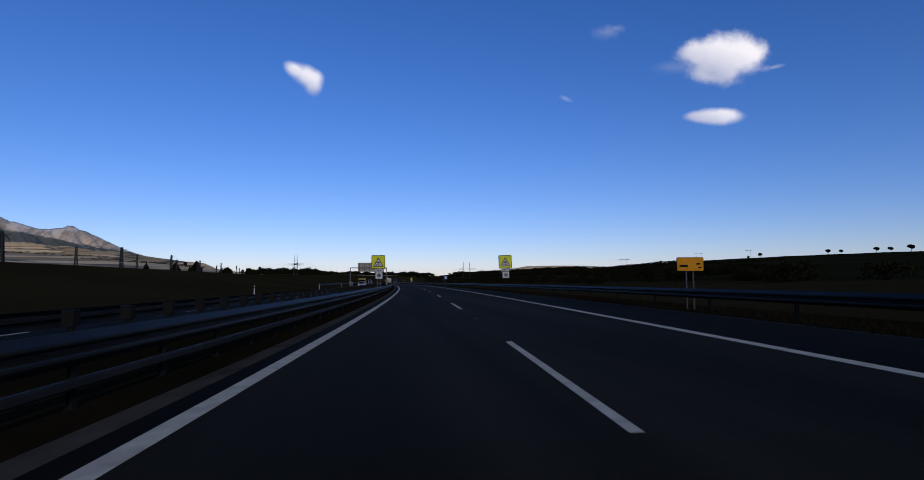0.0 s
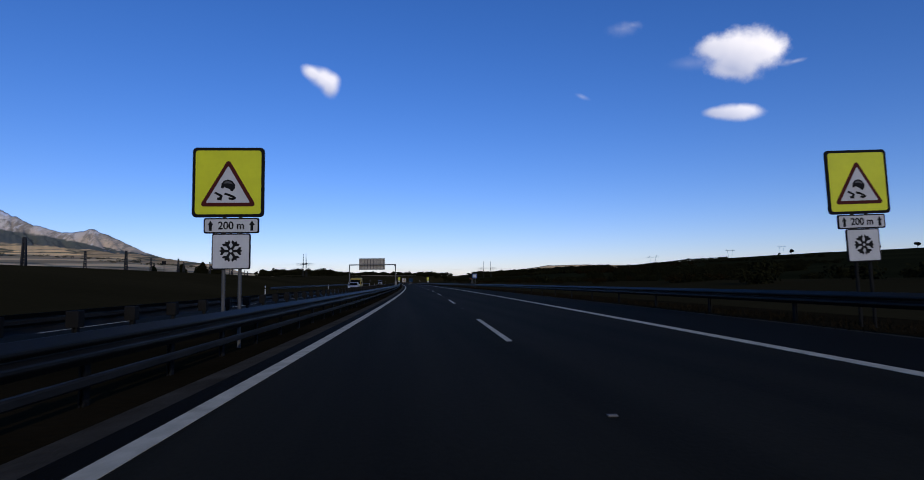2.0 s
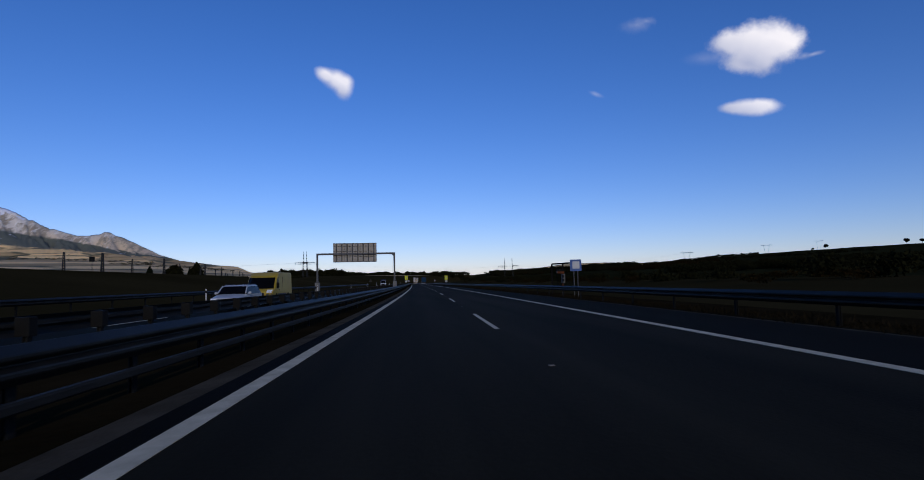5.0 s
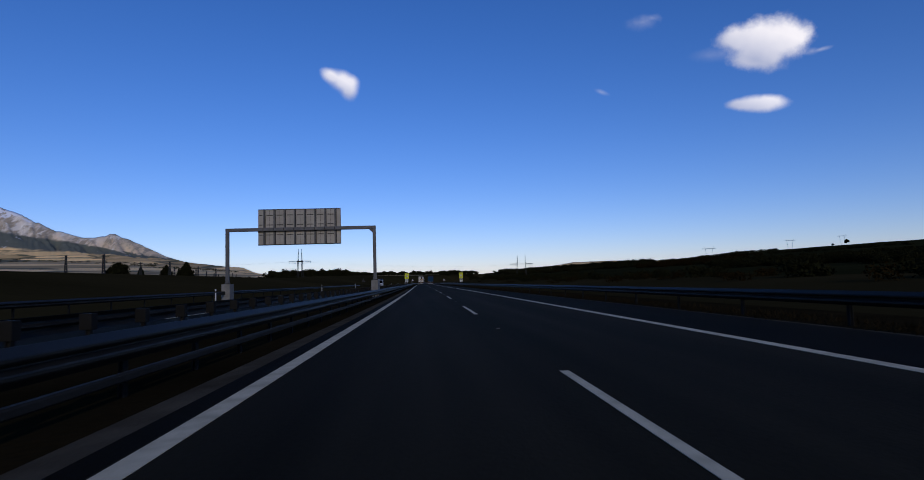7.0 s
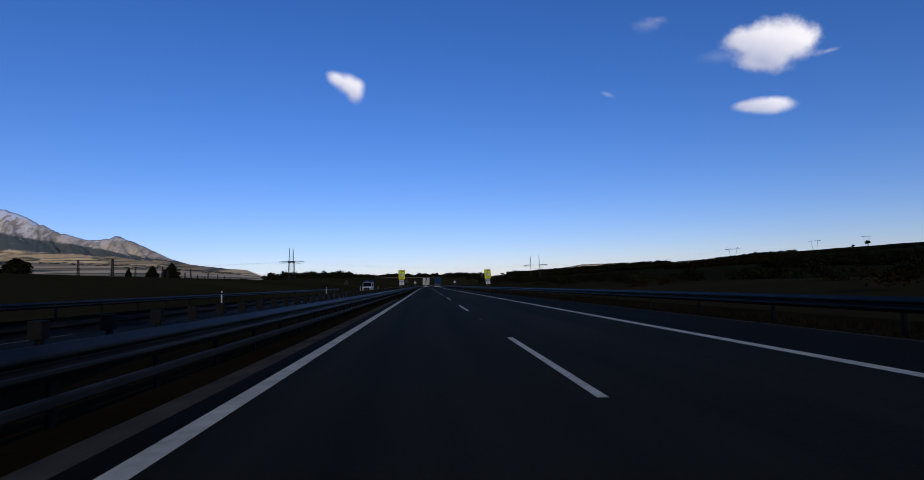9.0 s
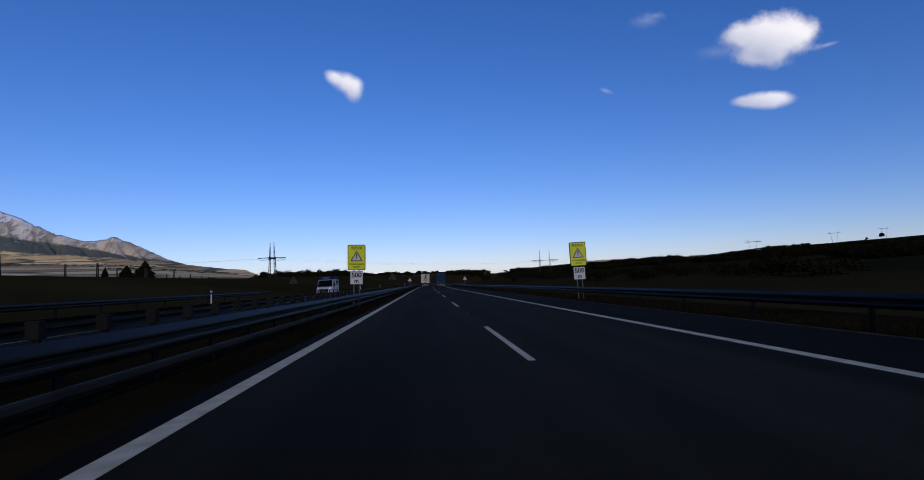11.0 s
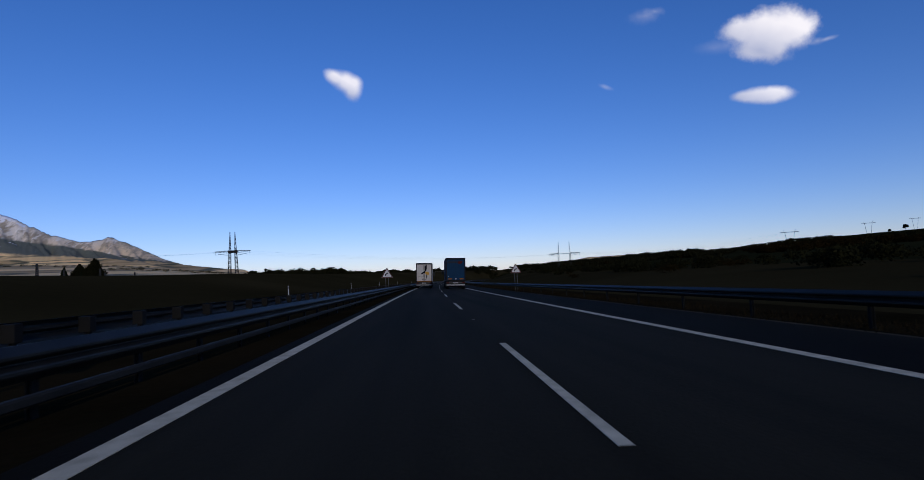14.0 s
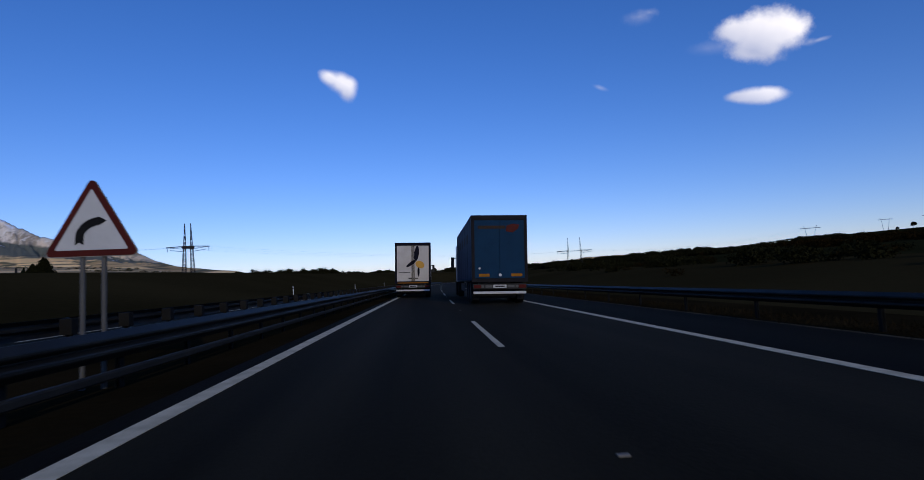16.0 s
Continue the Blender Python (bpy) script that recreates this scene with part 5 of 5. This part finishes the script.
for x0, x1 in ((-0.95, -0.47), (0.52, 1.02)):
    part("reflector_strip", box(x0, x1, -0.02, -0.012, 1.25, 1.38, 0.004), AMBER, body, "amber reflecting strip")
for x, z, r in ((0.02, 1.32, 0.07), (-0.92, 1.62, 0.05)):
    part("round_label", plate(rounded(2 * r, 2 * r, r * 0.98, x, z), -0.02, -0.012), WHITE, body, "small pale round label")
for i in range(7):
    part("curtain_strap", box(-1.285, -1.277, 0.8 + i * 1.9, 0.85 + i * 1.9, 1.1, 3.9), TRUCK_GREY, body)
for i, wd in enumerate((1.1, 0.9, 1.3, 1.0, 1.2)):
    part("side_print", box(-1.284, -1.276, 2.2 + i * 2.1, 2.2 + i * 2.1 + wd, 2.9, 3.35), TRUCK_GREY, body, "faint lettering bar")

white_lorry, body = lorry(road_pose(431.4, -2.6, 0, 0, 2.2), "lorry with dirty white trailer doors and painted blossom shapes", TRUCK_WHITE, TRUCK_WHITE, NAVY, 3.92)
petal = lambda cx, cz, L, wd, ang: [(cx + L * math.cos(a) * math.cos(ang) - wd * math.sin(a) * math.sin(ang),
                                     cz + L * math.cos(a) * math.sin(ang) + wd * math.sin(a) * math.cos(ang)) for a in np.linspace(0, 6.1, 16)]
part("print_shape", plate(petal(0.27, 3.16, 0.55, 0.17, radians(83)), -0.022, -0.016), NAVY, body, "dark blue painted petal")
part("print_shape", plate(petal(-0.12, 2.44, 0.42, 0.12, radians(35)), -0.022, -0.016), NAVY, body, "dark blue painted petal")
part("print_shape", plate(petal(0.5, 2.36, 0.34, 0.25, radians(-30)), -0.022, -0.016), GOLD, body, "golden yellow painted petal")
part("print_shape", plate(petal(0.40, 1.86, 0.36, 0.08, radians(90)), -0.022, -0.016), NAVY, body, "dark blue painted stem")
part("print_bar", box(-1.0, -0.2, -0.02, -0.014, 1.78, 1.82), NAVY, body)
for x in (-0.08, -0.03, 0.05, 0.1):
    part("lock_rod", rod((x, -0.035, 1.1), (x, -0.035, 3.7), 0.016, 6), TRUCK_GREY, body)
for x in (-0.2, 0.24):
    part("door_handle", box(x - 0.12, x + 0.12, -0.05, -0.03, 1.36, 1.42), TRUCK_GREY, body)
for sx in (-1.22, 1.22):
    for z in (1.5, 2.5, 3.4):
        part("hinge", box(sx - 0.05, sx + 0.05, -0.04, -0.015, z - 0.05, z + 0.05), TRUCK_GREY, body)
part("reflector_strip", box(-1.1, 1.1, -0.035, -0.028, 1.03, 1.09), AMBER, body, "amber reflecting strip")


# ---- vans on the opposite carriageway (their front looks back along the road) ----
def van(m, label, paint, roof_mat, prints):
    t = thing("van", m, label, "van", "vans")
    HALF, LONG = 1.02, 6.36

    def skin(x, y, z, out=0.0):
        """A point of the shell: rounded front corners, sides that lean in towards the roof."""
        k = abs(x) / HALF
        back = (0.5 * k ** 4 + 0.05 * k * k) * max(0.0, min(1.0, (2.6 - y) / 1.6))
        lean = 1.0 - 0.07 * max(0.0, z - 1.1) / 1.3 - 0.06 * max(0.0, 0.7 - z)
        return (x * lean + out * (1 if x > 0 else -1 if x < 0 else 0), min(y + back, y + (LONG - y) * 0.5), z)

    COLS = [-1.02, -1.0, -0.94, -0.82, -0.6, -0.3, 0, 0.3, 0.6, 0.82, 0.94, 1.0, 1.02]

    def loft(profile, grow=0.0):
        bm = bmesh.new()
        rows = []
        for x in COLS:
            drop = 0.05 * (abs(x) / HALF) ** 6
            rows.append([bm.verts.new(skin(x, y, z - drop * (1 if z > 1.9 else 0), grow)) for y, z in profile])
        for a, b in zip(rows, rows[1:]):
            for i in range(len(profile)):
                j = (i + 1) % len(profile)
                bm.faces.new((a[i], a[j], b[j], b[i]))
        bm.faces.new(rows[0]), bm.faces.new(rows[-1][::-1])
        return bm

    def side_pane(pts, sx, out=0.012):
        b = bmesh.new()
        f1 = [b.verts.new(skin(sx * HALF, y, z, out)) for y, z in pts]
        f2 = [b.verts.new(skin(sx * HALF, y, z, -0.02)) for y, z in pts]
        b.faces.new(f1), b.faces.new(f2[::-1])
        n = len(pts)
        for i in range(n):
            b.faces.new((f1[i], f2[i], f2[(i + 1) % n], f1[(i + 1) % n]))
        return b

    def front_pane(x0, x1, low, high, out=0.02, n=8):
        """A pane that follows the curved front between two (y, z) lines."""
        b = bmesh.new()
        cols = []
        for k in range(n + 1):
            x = x0 + (x1 - x0) * k / n
            cols.append([b.verts.new(Vector(skin(x, *line)) + Vector((0, dy, dz))) for line in (low, high) for dy, dz in ((-out, out * 0.7), (0.03, -0.02))])
        for a, c in zip(cols, cols[1:]):
            for i, j in ((0, 2), (2, 3), (3, 1), (1, 0)):
                b.faces.new((a[i], a[j], c[j], c[i]))
        b.faces.new([cols[0][i] for i in (0, 1, 3, 2)]), b.faces.new([cols[-1][i] for i in (0, 2, 3, 1)])
        return b

    shell = [(0.05, 0.32), (0.0, 0.45), (0.0, 0.72), (0.05, 0.92), (0.22, 1.04), (0.72, 1.2), (1.42, 1.94), (1.62, 2.08), (2.2, 2.28), (2.7, 2.34),
             (6.2, 2.36), (6.34, 2.2), (6.36, 0.42), (6.2, 0.32)]
    body = part("body", loft(shell), paint, t)
    part("windscreen", front_pane(-0.93, 0.93, (0.7, 1.19), (1.4, 1.93)), GLASS, body, "dark windscreen")
    part("grille", front_pane(-0.55, 0.55, (0.01, 0.68), (0.04, 0.86), 0.04), BLACK, body)
    part("bumper", front_pane(-1.0, 1.0, (0.03, 0.34), (0.01, 0.8), 0.03), RUBBER if roof_mat else GREY_POST, body, "dark plastic bumper")
    for x in (-0.62, 0.62):
        part("bumper_trim", front_pane(x - 0.045, x + 0.045, (0.02, 0.38), (0.01, 0.8), 0.05, 2), paint, body)
    part("plate", front_pane(-0.24, 0.24, (0.02, 0.52), (0.015, 0.62), 0.05, 2), GREY_POST, body)
    part("wiper_seam", front_pane(-0.95, 0.95, (0.6, 1.17), (0.7, 1.2), 0.024), RUBBER, body)
    for sx in (-1, 1):
        part("side_window", side_pane([(0.98, 1.2), (1.3, 1.62), (1.62, 1.93), (1.95, 1.95), (2.02, 1.55), (1.98, 1.2), (1.6, 1.14)], sx), GLASS, body, "dark side window")
        a, c = sorted((sx * 0.66, sx * 0.96))
        part("head_lamp", front_pane(a, c, (0.04, 0.88), (0.3, 1.07), 0.022, 4), LAMP_WHITE, body, "clear head lamp")
        part("mirror", box(min(sx * 1.05, sx * 1.24), max(sx * 1.05, sx * 1.24), 1.35, 1.47, 1.2, 1.58, 0.04), RUBBER, body)
        part("door_seam", side_pane([(2.12, 0.5), (2.15, 0.5), (2.15, 1.98), (2.12, 1.98)], sx, 0.006), RUBBER, body)
        part("door_seam", side_pane([(3.4, 0.5), (3.43, 0.5), (3.43, 1.98), (3.4, 1.98)], sx, 0.006), RUBBER, body)
        part("door_handle", side_pane([(1.95, 1.02), (2.1, 1.02), (2.1, 1.08), (1.95, 1.08)], sx, 0.03), RUBBER, body)
        part("rub_strip", side_pane([(1.5, 0.72), (4.4, 0.72), (4.4, 0.8), (1.5, 0.8)], sx, 0.014), GREY_POST, body)
        for y in (0.98, 5.0):
            wheel(t, sx * 0.87, y, 0.34, 0.24)
            arch = [(y + 0.44 * math.cos(a), 0.36 + 0.46 * math.sin(a)) for a in np.linspace(0, math.pi, 12)]
            part("wheel_arch", side_pane(arch, sx, 0.01), RUBBER, body)
    if roof_mat:
        cap = [(1.5, 2.02), (1.62, 2.1), (2.2, 2.32), (2.7, 2.4), (6.2, 2.42), (6.36, 2.24), (6.375, 2.03)]
        part("roof_cap", loft(cap, 0.008), roof_mat, body, "dark blue roof cap")
        part("roof_strip", side_pane([(1.75, 2.0), (6.3, 2.0), (6.3, 2.03), (1.75, 2.03)], 1, 0.016), VAN_WHITE, body)
        part("roof_print", front_pane(-0.42, 0.42, (1.85, 2.2), (1.98, 2.25), 0.02, 3), WHITE, body)
        beacon = rod((0, 2.7, 2.38), (0, 2.7, 2.5), 0.12, 12, r2=0.08)
        part("beacon", beacon, RUBBER, body, "dark roof beacon")
    for y0, y1, z0, z1, mt in prints:
        part("print_bar", side_pane([(y0, z0), (y1, z0), (y1, z1), (y0, z1)], 1, 0.014), mt, body, "printed bar on the side")
    return t


van(road_pose(341.6, -15.0, LOWER) @ Matrix.Diagonal((1, 1, 1.1, 1)), "white van with dark blue roof and blue side print", VAN_WHITE, VAN_BLUE,
    ((4.0, 4.75, 1.5, 1.9, VAN_BLUE), (4.85, 5.6, 1.5, 1.9, VAN_BLUE), (4.0, 5.6, 1.36, 1.43, VAN_BLUE), (2.55, 3.1, 1.28, 1.86, GLASS)))
van(road_pose(156.8, -13.3, LOWER), "dusty yellow panel van behind a white car on the opposite carriageway", VAN_YELLOW, None, ())


# ---- estate car on the opposite carriageway ----
def estate_car(m, label):
    t = thing("car", m, label, "car")
    COLS = (-0.88, -0.86, -0.8, -0.6, -0.3, 0, 0.3, 0.6, 0.8, 0.86, 0.88)

    def shape(profile, narrow):
        """Lofts a side outline of (y, z) across the width; the nose is rounded in plan, the sides lean in above the waist."""
        bm = bmesh.new()
        rows = []
        for x in COLS:
            k = abs(x) / 0.88
            rows.append([bm.verts.new((x * (1 - narrow * max(0.0, z - 0.85)), y + 0.28 * k ** 4 * (1 if y < 1 else -0.5 if y > 3.6 else 0), z - 0.03 * k ** 6)) for y, z in profile])
        for a, b in zip(rows, rows[1:]):
            for i in range(len(profile)):
                j = (i + 1) % len(profile)
                bm.faces.new((a[i], a[j], b[j], b[i]))
        bm.faces.new(rows[0]), bm.faces.new(rows[-1][::-1])
        return bm

    body = part("body", shape([(0.02, 0.25), (0.0, 0.6), (0.1, 0.74), (0.9, 0.9), (1.2, 0.95), (4.3, 0.95), (4.42, 0.6), (4.38, 0.28)], 0.0), VAN_WHITE, t, smooth=False)
    part("cabin_glass", shape([(1.1, 0.94), (1.75, 1.38), (3.9, 1.40), (4.3, 0.94)], 0.35), GLASS, body, "dark windows")
    part("roof", shape([(1.72, 1.375), (1.95, 1.455), (3.8, 1.46), (4.0, 1.39)], 0.35), VAN_WHITE, body)
    part("grille", box(-0.42, 0.42, -0.02, 0.06, 0.5, 0.66, 0.02), BLACK, body)
    part("lower_intake", box(-0.6, 0.6, -0.01, 0.08, 0.3, 0.42, 0.02), BLACK, body)
    part("plate", box(-0.25, 0.25, -0.03, 0.02, 0.42, 0.5, 0.006), GREY_POST, body)
    for sx in (-1, 1):
        part("head_lamp", box(min(sx * 0.48, sx * 0.8), max(sx * 0.48, sx * 0.8), 0.03, 0.3, 0.58, 0.72, 0.03), LAMP_WHITE, body, "clear head lamp")
        part("mirror", box(min(sx * 0.88, sx * 1.04), max(sx * 0.88, sx * 1.04), 1.35, 1.5, 0.92, 1.06, 0.03), VAN_WHITE, body)
        part("pillar", rod((sx * 0.80, 1.13, 0.95), (sx * 0.70, 1.76, 1.40), 0.035, 6), VAN_WHITE, body)
        part("roof_bar", rod((sx * 0.62, 1.95, 1.49), (sx * 0.62, 3.8, 1.49), 0.02, 6), DARK_METAL, body)
        for y in (0.82, 3.5):
            wheel(t, sx * 0.78, y, 0.31, 0.2)
    return t


estate_car(road_pose(149.8, -13.0, LOWER), "small white estate car on the opposite carriageway")
